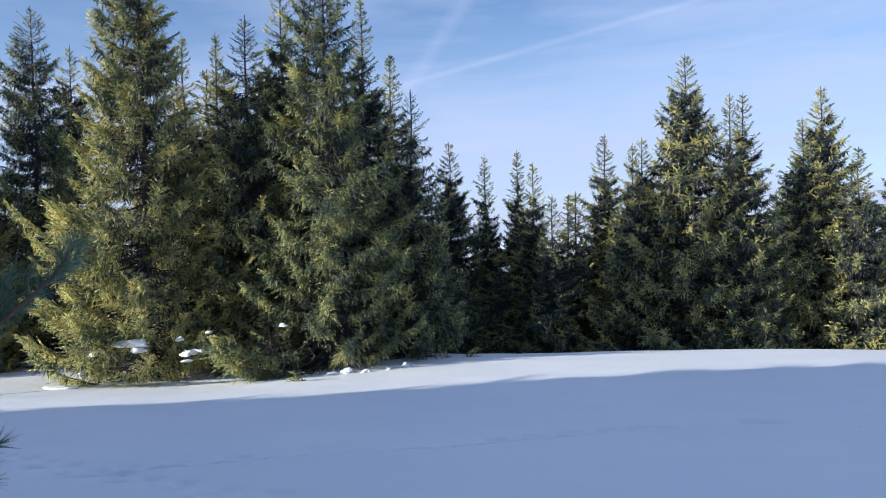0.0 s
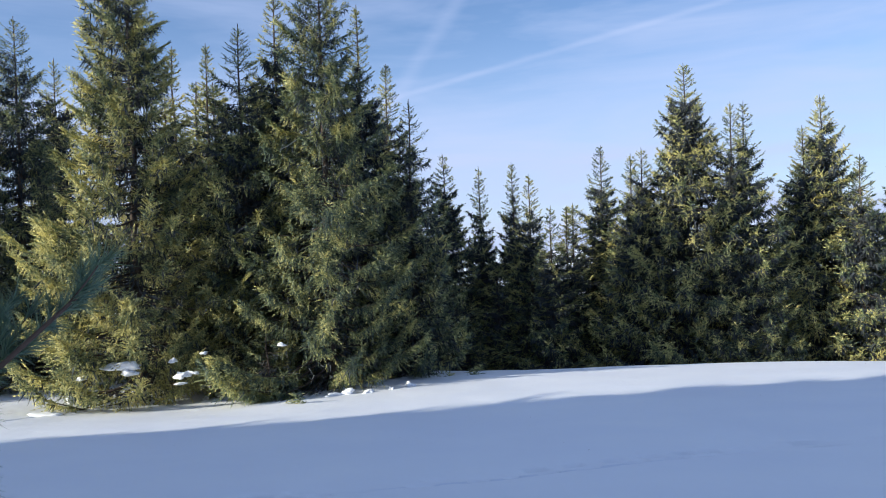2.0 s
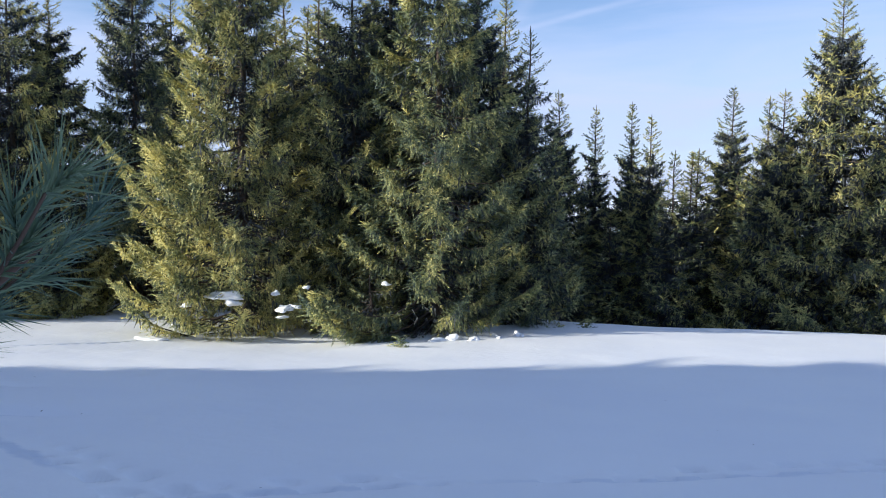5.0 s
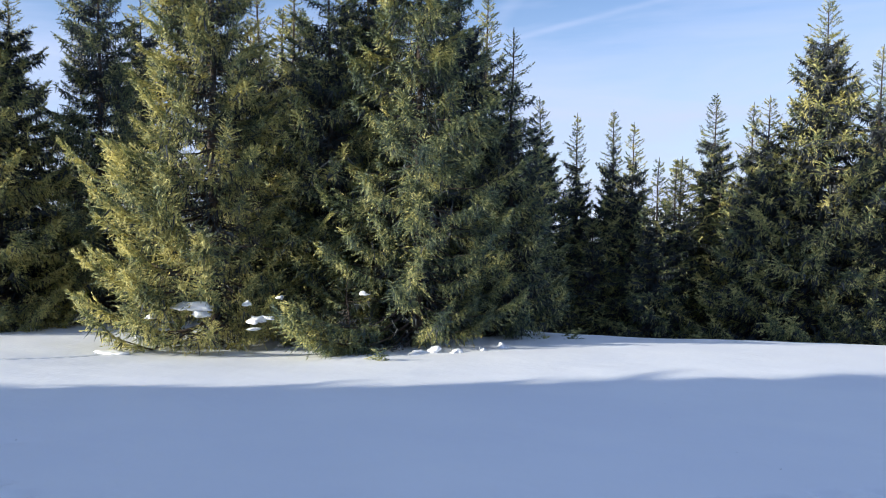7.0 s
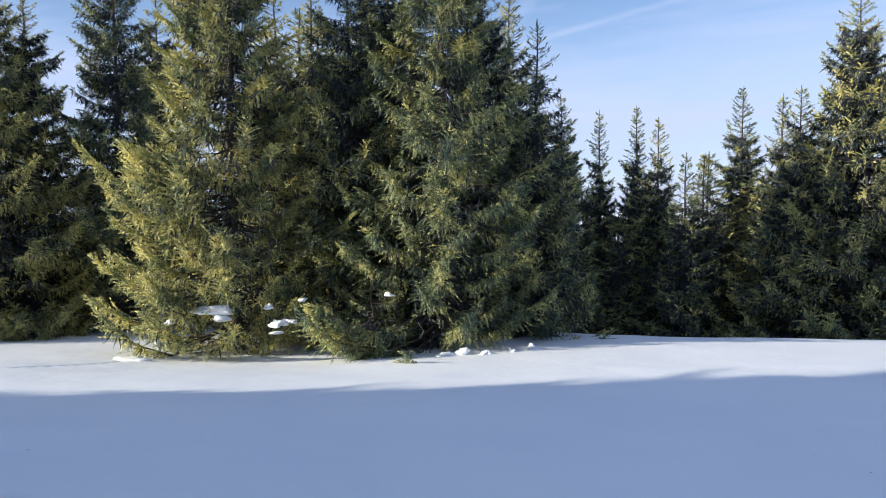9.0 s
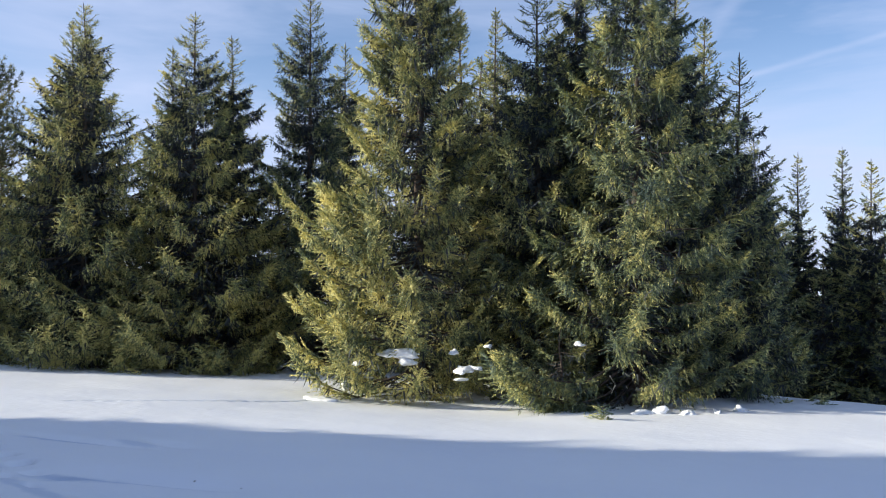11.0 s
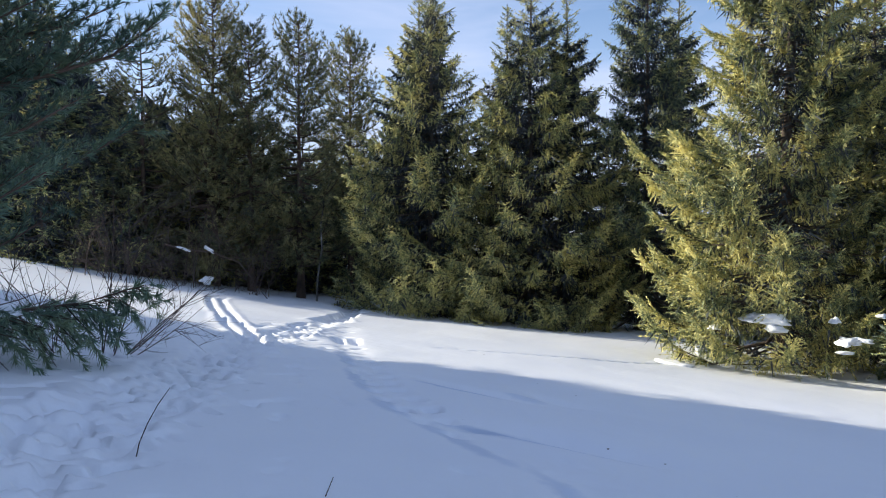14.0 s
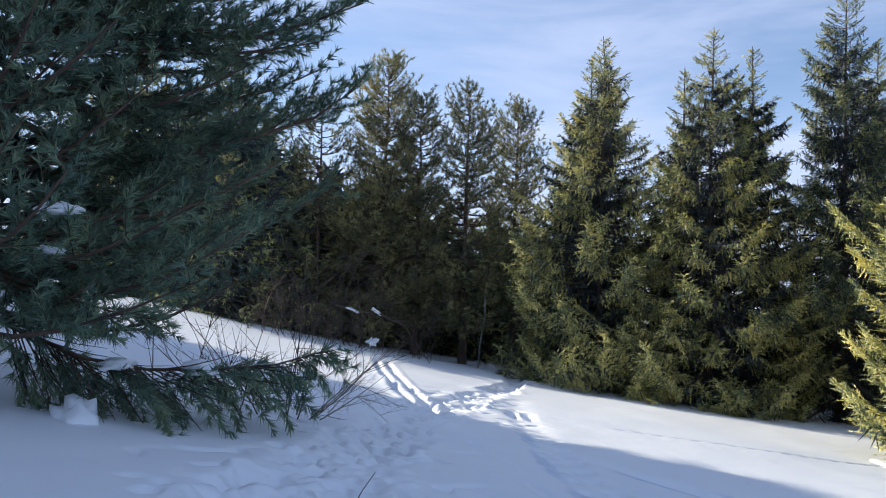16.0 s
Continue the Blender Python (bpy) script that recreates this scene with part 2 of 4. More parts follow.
def line_distance(x, y, pts):
    """Distance of the points from a polyline, the length along it, and the side."""
    best, along, side, run = np.full(x.shape, 1e9), np.zeros(x.shape), np.zeros(x.shape), 0.0
    for (ax, ay), (bx, by) in zip(pts, pts[1:]):
        dx, dy = bx - ax, by - ay
        ll = math.hypot(dx, dy)
        t = np.clip(((x - ax) * dx + (y - ay) * dy) / ll**2, 0, 1)
        ex, ey = x - ax - t * dx, y - ay - t * dy
        d = np.hypot(ex, ey)
        near = d < best
        best = np.where(near, d, best)
        along = np.where(near, run + t * ll, along)
        side = np.where(near, np.sign(dx * ey - dy * ex), side)
        run += ll
    return best, along, side


def value_noise(x, y, seed):
    """Smooth random field in -1..1 with cells of one unit."""
    r = np.random.RandomState(seed).rand(64, 64) * 2 - 1
    i, j = np.floor(x).astype(int), np.floor(y).astype(int)
    fx, fy = x - i, y - j
    fx, fy = fx * fx * (3 - 2 * fx), fy * fy * (3 - 2 * fy)
    g = lambda a, b: r[a % 64, b % 64]
    return (g(i, j) * (1 - fx) + g(i + 1, j) * fx) * (1 - fy) + (g(i, j + 1) * (1 - fx) + g(i + 1, j + 1) * fx) * fy


TRAIL = [(-7.6, 5.4), (-9.3, 7.4), (-10.4, 8.2), (-12.0, 9.7), (-13.4, 11.0), (-15.8, 13.4), (-17.6, 15.8), (-20.3, 18.7), (-23.7, 22.6), (-27.0, 25.6), (-31.0, 28.4)]
SKI = [(-15.8, 13.4), (-17.1, 14.0), (-18.8, 14.8), (-21.0, 16.0), (-23.2, 17.2), (-26.7, 19.2), (-29.5, 21.4), (-32.0, 24.5)]
OLD_STEPS = [(-18.6, 18.0), (-17.0, 16.6), (-15.1, 15.1), (-12.3, 13.0), (-10.3, 11.6), (-9.2, 11.05), (-8.2, 10.75), (-7.3, 10.5), (-6.3, 9.9), (-5.3, 9.2), (-4.4, 8.6), (-3.4, 7.9), (-1.5, 7.0)]
CROSS_STEPS = [(-4.6, 8.2), (-3.6, 8.7), (-1.8, 9.6), (0.6, 10.4), (2.9, 11.2), (6.0, 12.2)]
HARE = [(-14.8, 17.4), (-13.9, 18.8), (-13.1, 20.4), (-12.5, 21.8), (-12.2, 23.0)]
# long soft hollows and wind dents: x, y, half length, half width, turn, depth
HOLLOWS = [(-8.1, 11.50, 0.8, 0.26, 0.28, 0.10), (-7.4, 11.60, 0.6, 0.20, 0.10, 0.08), (-10.3, 13.1, 0.8, 0.13, 0.0, 0.12), (-9.35, 13.6, 0.4, 0.15, -0.2, 0.07),
           (-10.2, 10.7, 0.35, 0.06, -0.3, 0.05), (-7.6, 9.7, 0.12, 0.09, 0.0, 0.05), (-9.0, 7.6, 0.5, 0.22, 0.6, 0.06), (-19.6, 14.6, 0.9, 0.35, 0.5, -0.16)]


def smooth(a, lo, hi):
    t = np.clip((a - lo) / (hi - lo), 0, 1)
    return t * t * (3 - 2 * t)


def tracks(x, y):
    """What feet and skis have pressed into the snow."""
    z = 0.030 * value_noise(x / 2.3, y / 2.3, 1) + 0.010 * value_noise(x / 0.9, y / 0.9, 2)
    # the trodden trail: boot holes, crumbs and a low bank on both sides
    d, s, side = line_distance(x, y, TRAIL)
    wide = 0.56 - 0.12 * smooth(s, 9.0, 14.0) + 0.15 * value_noise(s / 0.9, side * 3.0, 3)
    inside = 1 - smooth(d / wide, 0.72, 1.12)
    holes = smooth(value_noise(x / 0.15 + y / 1.7, y / 0.15, 6), 0.0, 0.4)
    crumbs = 0.035 * value_noise(x / 0.075, y / 0.075, 8) + 0.035 * value_noise(x / 0.28, y / 0.28, 4)
    z += inside * (-0.045 - 0.085 * holes + crumbs - 0.14 * smooth(s, 18.0, 23.0))
    fringe = np.exp(-((d - wide) / 0.22) ** 2) * smooth(value_noise(x / 0.33, y / 0.33, 5), -0.1, 0.5)
    z += fringe * (0.035 + 0.05 * value_noise(x / 0.13, y / 0.13, 11))
    # single prints beside it, and crumbs thrown out
    beside = np.exp(-((d - wide - 0.35) / 0.45) ** 2) * (1 - smooth(s, 12.0, 20.0))
    z -= beside * 0.07 * smooth(value_noise(x / 0.2, y / 0.2, 7), 0.42, 0.75)
    d, s, side = line_distance(x, y, SKI)
    z += -0.10 * np.exp(-((d - 0.19) / 0.070) ** 4) + 0.025 * np.exp(-((d - 0.36) / 0.08) ** 2) + 0.012 * np.exp(-(d / 0.06) ** 2)
    z += 0.02 * np.exp(-((d - 0.25) / 0.25) ** 2) * value_noise(x / 0.15, y / 0.15, 12)
    # old steps, half drifted in, in two lines
    d, s, side = line_distance(x, y, OLD_STEPS)
    foot = smooth(np.cos(2 * math.pi * s / 0.57 + (side > 0) * math.pi + 2 * value_noise(s / 0.8, side * 2.0, 13)), -0.3, 0.6) * smooth(s, 0.8, 1.2)
    foot = np.maximum(foot * smooth(s, 4.2, 5.0), smooth(s, 2.4, 2.7) * (1 - smooth(s, 3.6, 4.0)))
    worn = np.clip(0.55 + 0.9 * value_noise(x / 0.8, y / 0.8, 9), 0.1, 1.1)
    z += -0.15 * foot * worn * np.exp(-((d - 0.17 + 0.05 * value_noise(x / 0.4, y / 0.4, 10)) / 0.10) ** 4) - 0.035 * np.exp(-(d / 0.30) ** 2)
    d, s, side = line_distance(x, y, CROSS_STEPS)
    foot = smooth(np.cos(2 * math.pi * s / 0.6 + (side > 0) * math.pi + 2 * value_noise(s / 0.8, side * 2.0, 14)), -0.2, 0.7)
    z += -0.14 * foot * np.clip(0.5 + value_noise(x / 0.7, y / 0.7, 15), 0, 1) * np.exp(-((d - 0.15) / 0.10) ** 4) - 0.03 * np.exp(-(d / 0.35) ** 2)
    d, s, side = line_distance(x, y, HARE)
    z += -0.05 * np.exp(-(d / 0.07) ** 2) * (0.6 + 0.4 * np.cos(2 * math.pi * s / 0.4))
    for cx, cy, a, b, turn, depth in HOLLOWS:
        ex, ey = x - cx, y - cy
        p, q = ex * math.cos(turn) + ey * math.sin(turn), -ex * math.sin(turn) + ey * math.cos(turn)
        z -= depth * np.exp(-(p / a) ** 2 - (q / b) ** 2)
    return z


def sheet_axis(*stretches):
    """Coordinates: stretches are (from, to, step), and beyond them the spacing widens to the horizon."""
    mid = np.concatenate([np.arange(a, b - 1e-6, step) for a, b, step in stretches])
    left, right = [], []
    s, x = stretches[0][2], mid[0]
    while x > -2600:
        s *= 1.16
        x -= s
        left.append(x)
    s, x = stretches[-1][2], mid[-1]
    while x < 2600:
        s *= 1.16
        x += s
        right.append(x)
    return np.concatenate([left[::-1], mid, right])


def build_ground():
    xs = sheet_axis((-27.0, -19.0, 0.09), (-19.0, -13.5, 0.05), (-13.5, -7.0, 0.033), (-7.0, 3.5, 0.075))
    ys = sheet_axis((4.5, 6.5, 0.08), (6.5, 11.5, 0.033), (11.5, 17.0, 0.055), (17.0, 24.0, 0.10))
    x, y = np.meshgrid(xs, ys)
    z = land(x, y)
    close = (np.abs(x) < 60) & (y > -20) & (y < 60)
    z = z + np.where(close, tracks(x, y), 0)
    for tx, ty, r, d in WELLS:
        k = np.hypot(x - tx, y - ty) / r
        z = z - d * np.exp(-k ** 4)
    ny, nx = x.shape
    idx = np.arange(ny * nx).reshape(ny, nx)
    quads = np.stack([idx[:-1, :-1], idx[:-1, 1:], idx[1:, 1:], idx[1:, :-1]], -1).reshape(-1, 4)
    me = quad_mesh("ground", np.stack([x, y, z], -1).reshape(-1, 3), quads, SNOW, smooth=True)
    return tagged(new("ground", me), "smooth white snow meadow with footprints and ski tracks", "snow", kind="structure")


# ---- mesh helpers ----
def quad_mesh(name, verts, quads, material, smooth=False, normals=None):
    me = bpy.data.meshes.new(name)
    verts, quads = np.asarray(verts, np.float32), np.asarray(quads, np.int32)
    me.vertices.add(len(verts))
    me.vertices.foreach_set("co", verts.ravel())
    me.loops.add(quads.size)
    me.loops.foreach_set("vertex_index", quads.ravel())
    me.polygons.add(len(quads))
    me.polygons.foreach_set("loop_start", np.arange(0, quads.size, quads.shape[1], dtype=np.int32))
    me.polygons.foreach_set("loop_total", np.full(len(quads), quads.shape[1], np.int32))
    me.polygons.foreach_set("use_smooth", np.full(len(quads), smooth))
    me.update(calc_edges=True)
    me.materials.append(material)
    if normals is not None:
        me.normals_split_custom_set_from_vertices(normals.tolist())
    return me


def unit(v):
    return v / np.maximum(np.linalg.norm(v, axis=-1, keepdims=True), 1e-9)


def blades(base, way, length, width, rng, roll=1.0, outward=None, soft=0.45):
    """Tapering needle shoots, one face each. Returns verts and faces, and with outward (the way out of
    the crown at each shoot) also normals that round the shoots off, as needles standing on all sides of a twig do."""
    n = len(base)
    way = unit(way)
    up = np.tile(np.array([0.0, 0, 1]), (n, 1)) + rng.normal(0, roll, (n, 3))
    across = unit(np.cross(way, up))
    down = unit(np.cross(across, way))
    if outward is not None:
        flip = np.where((down * outward).sum(1, keepdims=True) < 0, -1.0, 1.0)
        across, down = across * flip, down * flip
    L, W = np.asarray(length).reshape(-1, 1), np.asarray(width).reshape(-1, 1)
    verts = np.stack([base + across * W, base + way * L, base - across * W], 1).reshape(-1, 3)
    faces = np.arange(3 * n).reshape(n, 3)
    if outward is None:
        return verts, faces
    normal = unit(unit(outward) * soft + down * (1 - soft) + rng.normal(0, 0.12, (n, 3)))
    return verts, faces, np.stack([unit(normal + across * 0.5), normal, unit(normal - across * 0.5)], 1).reshape(-1, 3)


def tubes(paths, r0, r1, sides=4):
    """Tapering tubes along paths (n, k, 3); r0, r1 (n,) radii at both ends."""
    n, k, _ = paths.shape
    t = np.gradient(paths, axis=1)
    t = unit(t)
    ref = np.where(np.abs(t[..., 2:]) > 0.9, np.array([1.0, 0, 0]), np.array([0.0, 0, 1]))
    a = unit(np.cross(t, ref))
    b = np.cross(t, a)
    f = np.linspace(0, 1, k)[None, :, None]
    r = r0[:, None, None] * (1 - f) + r1[:, None, None] * f
    ang = np.arange(sides) * 2 * math.pi / sides
    ring = paths[:, :, None, :] + r[..., None] * (a[:, :, None, :] * np.cos(ang)[None, None, :, None] + b[:, :, None, :] * np.sin(ang)[None, None, :, None])
    idx = np.arange(n * k * sides).reshape(n, k, sides)
    nxt = np.roll(idx, -1, 2)
    quads = np.stack([idx[:, :-1], nxt[:, :-1], nxt[:, 1:], idx[:, 1:]], -1).reshape(-1, 4)
    return ring.reshape(-1, 3), quads


def joined(pieces):
    vs, qs, at = [], [], 0
    for v, q in pieces:
        vs.append(v)
        qs.append(q + at)
        at += len(v)
    return np.concatenate(vs), np.concatenate(qs)


def child(name, me, parent, label=""):
    ob = new(name, me)
    ob.parent = parent
    return tagged(ob, label)


def trunk_shape(h, r, rng, lean=0.0, sides=9):
    k = 9
    f = np.linspace(0, 1, k)
    path = np.stack([lean * f * h + 0.03 * rng.normal(0, 1, k) * (f > 0), 0.03 * rng.normal(0, 1, k) * (f > 0), f * h - 0.4 * (f == 0)], -1)[None]
    v, q = tubes(path, np.array([r]), np.array([0.012]), sides)
    flare = v[:sides]
    flare[:, :2] *= 1.5
    return v, q


# ---- spruces ----
def fronds(base, way, long, plane, out, rng, size, sag, gap):
    """Needle shoots along many twigs at once. base, way, plane, out are (n, 3); long, size, sag (n,).
    Returns the shoots' base, way, length and the way out of the spray, and the twigs' own paths."""
    c = np.maximum(2, (long / (gap * size)).astype(int))
    rep = np.repeat(np.arange(len(c)), c)
    at = (np.arange(len(rep)) - np.repeat(np.cumsum(c) - c, c) + 0.6 * rng.rand(len(rep))) / c[rep]
    run = long[rep] * at
    p = base[rep] + way[rep] * run[:, None]
    p[:, 2] -= sag[rep] * run ** 2
    ahead = way[rep].copy()
    ahead[:, 2] -= 2 * sag[rep] * run
    ahead = unit(ahead)
    flat = unit(np.cross(ahead, plane[rep]))
    bases, ways, lens, rounds = [], [], [], []
    for turn in (1.0, -1.0, 0.0):
        keep = np.ones(len(rep), bool) if turn else rng.rand(len(rep)) < 0.55
        m = int(keep.sum())
        wv = ahead[keep] * rng.uniform(0.75, 1.1, (m, 1)) + flat[keep] * turn * rng.uniform(0.45, 0.75, (m, 1)) + plane[rep][keep] * (0.42 if turn == 0 else 0.10) + rng.normal(0, 0.09, (m, 3))
        bases.append(p[keep])
        ways.append(unit(wv))
        lens.append(size[rep][keep] * (1.15 - 0.45 * at[keep]) * rng.uniform(0.7, 1.2, m))
        rounds.append(out[rep][keep] * 0.8 + flat[keep] * turn * 0.35 + plane[rep][keep] * 0.35)
    # the end of the twig
    tip = base + way * long[:, None]
    tip[:, 2] -= sag * long ** 2
    bases.append(tip)
    end = way.copy()
    end[:, 2] -= 2 * sag * long
    ways.append(unit(end) + rng.normal(0, 0.12, tip.shape))
    lens.append(size * rng.uniform(0.8, 1.2, len(tip)))
    rounds.append(out)
    return [np.concatenate(x) for x in (bases, ways, lens, rounds)]


def spruce(h, r, seed, detail=1.0, low=0.3, droop=0.25, point=0.65, gaps=0.12, step=0.50, hang=0.5, lean_to=(), soft=0.38, thin=0.0):
    """A spruce at the origin: h tall, r its crown's radius low down. detail: 1 is full, less has fewer and larger shoots.
    point: how soon the crown narrows upwards; gaps: how ragged its outline is; step: height from whorl to whorl;
    hang: how much of the spray hangs in curtains below the limbs; thin: how open the upper crown is;
    lean_to: (azimuth, share) pairs by which the limbs on one side are longer or shorter."""
    rng = np.random.RandomState(seed)
    root = new("spruce_tree")
    root.empty_display_size = 0.3
    stem = trunk_shape(h, 0.010 * h + 0.02, rng)
    # whorls of limbs, with shorter ones between them
    hs, az, share, z = [], [], [], low
    while z < h - 0.3:
        f = z / h
        gapz = step * (1 - 0.60 * f * f) * rng.uniform(0.85, 1.15)
        n = rng.randint(5, 8) if f < 0.7 else rng.randint(4, 6)
        a0 = rng.uniform(0, 6.3)
        for i in range(n):
            hs.append(z + rng.uniform(-0.16, 0.16))
            az.append(a0 + i * 6.2832 / n + rng.normal(0, 0.45))
            share.append(rng.uniform(0.72, 1.12) if rng.rand() > 0.16 else rng.uniform(0.45, 0.72))
        for i in range(int(rng.randint(2, 5) * (1 - thin * f))):
            hs.append(z + gapz * rng.uniform(0.25, 0.8))
            az.append(rng.uniform(0, 6.3))
            share.append(rng.uniform(0.5, 0.95))
        z += gapz
    hs, az, share = np.clip(np.array(hs), 0.12, h - 0.28), np.array(az), np.array(share)
    nb = len(hs)
    f = hs / h
    big = r * (1 - f ** (2.0 - 1.0 * point)) * (1 - 0.25 * np.exp(-(f / 0.05) ** 2))
    lobes = 1 + gaps * (np.sin(az * 2 + seed + f * 9) + np.sin(az * 3 - seed * 2 + f * 17))
    for at, much in lean_to:
        lobes *= 1 + much * np.maximum(0, np.cos(az - at))
    L = big * lobes * (1 - gaps * 1.5 * rng.rand(nb) ** 2) * share * 1.06 + 0.09
    k = 9
    s = np.linspace(0, 1, k)
    rise = 0.60 * f ** 3 - droop * (1 - f) + rng.normal(0, 0.09, nb)       # slope of the limb where it leaves the trunk
    tip = (0.20 + 0.18 * rng.rand(nb)) * (1 - 0.6 * f)                       # the upturned end
    out = np.stack([np.cos(az), np.sin(az), np.zeros(nb)], -1)
    side = np.stack([-np.sin(az), np.cos(az), np.zeros(nb)], -1)
    zz = rise[:, None] * s - (0.13 * (1 - f))[:, None] * np.sin(s * math.pi) + tip[:, None] * s ** 3
    bend = rng.normal(0, 0.17, nb)
    path = out[:, None] * (L[:, None] * s)[..., None] + side[:, None] * (L[:, None] * bend[:, None] * s ** 2)[..., None]
    path[..., 2] += hs[:, None] + L[:, None] * zz
    # every limb carries a flat fan of side twigs, and curtains of hanging twigs below it
    gap = 0.098 / detail ** 0.45
    size = min(0.125 / detail ** 0.28, 0.19)
    up = np.array([0, 0, 1.0])
    rows = []
    shade_b, shade_w, shade_l = [], [], []
    for i in range(nb):
        small = min(1.0, 0.34 + 0.45 * L[i])
        inner = 0.06 + 0.38 * min(1.0, L[i] / 2.5)           # the limb is bare of green up to here

        def along(u):
            j = np.clip((u * (k - 1)).astype(int), 0, k - 2)
            w = (u * (k - 1) - j)[:, None]
            return path[i, j] * (1 - w) + path[i, j + 1] * w, unit(path[i, j + 1] - path[i, j])

        m = max(2, int(L[i] * (1 - inner) / gap * (1 if L[i] > 0.5 else 0.8)))
        u = np.repeat(((np.arange(m) + rng.rand(m)) / m) ** 0.72 * (1 - inner) + inner, 2)
        sd = np.tile([1.0, -1.0], m)
        p, t = along(u)
        tl = np.minimum(0.07 + 0.64 * L[i] * (1.0 - u) ** 0.75 * (0.35 + 0.65 * u), 0.85) * rng.uniform(0.6, 1.15, len(u))
        fall = hang * min(1.0, 1.6 * (1 - f[i])) * rng.uniform(0.0, 0.75, (len(u), 1))
        way = unit(t * 0.8 + side[i] * sd[:, None] * rng.uniform(0.4, 0.95, (len(u), 1)) + up * (rng.normal(0.0, 0.2, (len(u), 1)) + 0.3 * u[:, None] ** 2 - fall))
        plane = unit(up + out[i] * 0.35 + rng.normal(0, 0.22, (len(u), 3)))
        o = unit(out[i] * 0.75 + side[i] * sd[:, None] * 0.25 + up * 0.35)
        rows.append((p, way, tl, plane, o, np.full(len(u), size * small), np.full(len(u), 0.35 * hang + 0.05)))
        # the limb's own end, a spray that runs on
        p, t = along(np.array([0.55, 0.72, 0.86]))
        rows.append((p, t, L[i] * np.array([0.3, 0.22, 0.14]), np.tile(unit(up + out[i] * 0.2), (3, 1)), np.tile(unit(out[i] + up * 0.3), (3, 1)), np.full(3, size * small), np.full(3, -0.05)))
        m = int(L[i] * hang * 22 * min(1.0, 1.7 * (1 - f[i])) * detail ** 0.5)
        if m:
            u = rng.uniform(inner, 0.97, m)
            p, t = along(u)
            p = p + side[i] * (rng.normal(0, 0.16, m) * L[i] * (1.05 - u))[:, None]
            tl = rng.uniform(0.16, 0.55, m) * min(1.0, 0.35 + 0.3 * L[i]) * (1.15 - 0.6 * u)
            way = unit(-up + out[i] * rng.uniform(0.05, 0.55, (m, 1)) + rng.normal(0, 0.22, (m, 3)))
            plane = unit(out[i] + rng.normal(0, 0.4, (m, 3)))
            rows.append((p, way, tl, plane, np.tile(unit(out[i] + up * 0.1), (m, 1)), np.full(m, size * small * 0.9), np.full(m, -0.1)))
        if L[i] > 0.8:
            # dark blades hung below the fan, which paint shade into the crown
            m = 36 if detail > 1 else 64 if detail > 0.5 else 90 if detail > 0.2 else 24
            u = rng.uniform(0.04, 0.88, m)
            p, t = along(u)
            shade_b.append(p + side[i] * (rng.normal(0, 0.16, m) * L[i] * (1.05 - u))[:, None] - up * 0.05)
            shade_w.append(out[i] * 0.25 + rng.normal(0, 0.55, (m, 3)) - up * 0.6)
            shade_l.append(rng.uniform(0.25, 0.5, m) * min(1.0, 0.4 + 0.3 * L[i]))
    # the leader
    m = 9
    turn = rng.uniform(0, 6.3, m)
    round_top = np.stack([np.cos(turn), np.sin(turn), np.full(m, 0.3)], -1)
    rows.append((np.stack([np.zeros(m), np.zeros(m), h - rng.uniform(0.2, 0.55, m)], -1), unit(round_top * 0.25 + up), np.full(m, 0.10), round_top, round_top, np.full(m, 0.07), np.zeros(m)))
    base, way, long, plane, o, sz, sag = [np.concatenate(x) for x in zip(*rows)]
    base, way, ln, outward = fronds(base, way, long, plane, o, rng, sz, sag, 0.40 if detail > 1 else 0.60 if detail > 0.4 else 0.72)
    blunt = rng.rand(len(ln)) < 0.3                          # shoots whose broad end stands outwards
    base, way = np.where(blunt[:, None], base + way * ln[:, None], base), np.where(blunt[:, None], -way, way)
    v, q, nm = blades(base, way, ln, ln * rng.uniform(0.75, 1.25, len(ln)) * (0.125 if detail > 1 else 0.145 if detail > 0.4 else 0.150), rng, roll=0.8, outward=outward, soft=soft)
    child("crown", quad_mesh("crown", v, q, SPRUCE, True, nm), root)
    ln = np.concatenate(shade_l)
    v, q = blades(np.concatenate(shade_b), np.concatenate(shade_w), ln, ln * (0.07 if detail > 0.5 else 0.11), rng)
    child("dead_growth", quad_mesh("dead_growth", v, q, CROWN_SHADE), root)
    v, q = joined([stem, tubes(path[:, ::2], 0.007 + 0.010 * L, np.full(nb, 0.004), 3)])
    child("trunk", quad_mesh("trunk", v, q, BARK, True), root)
    return root


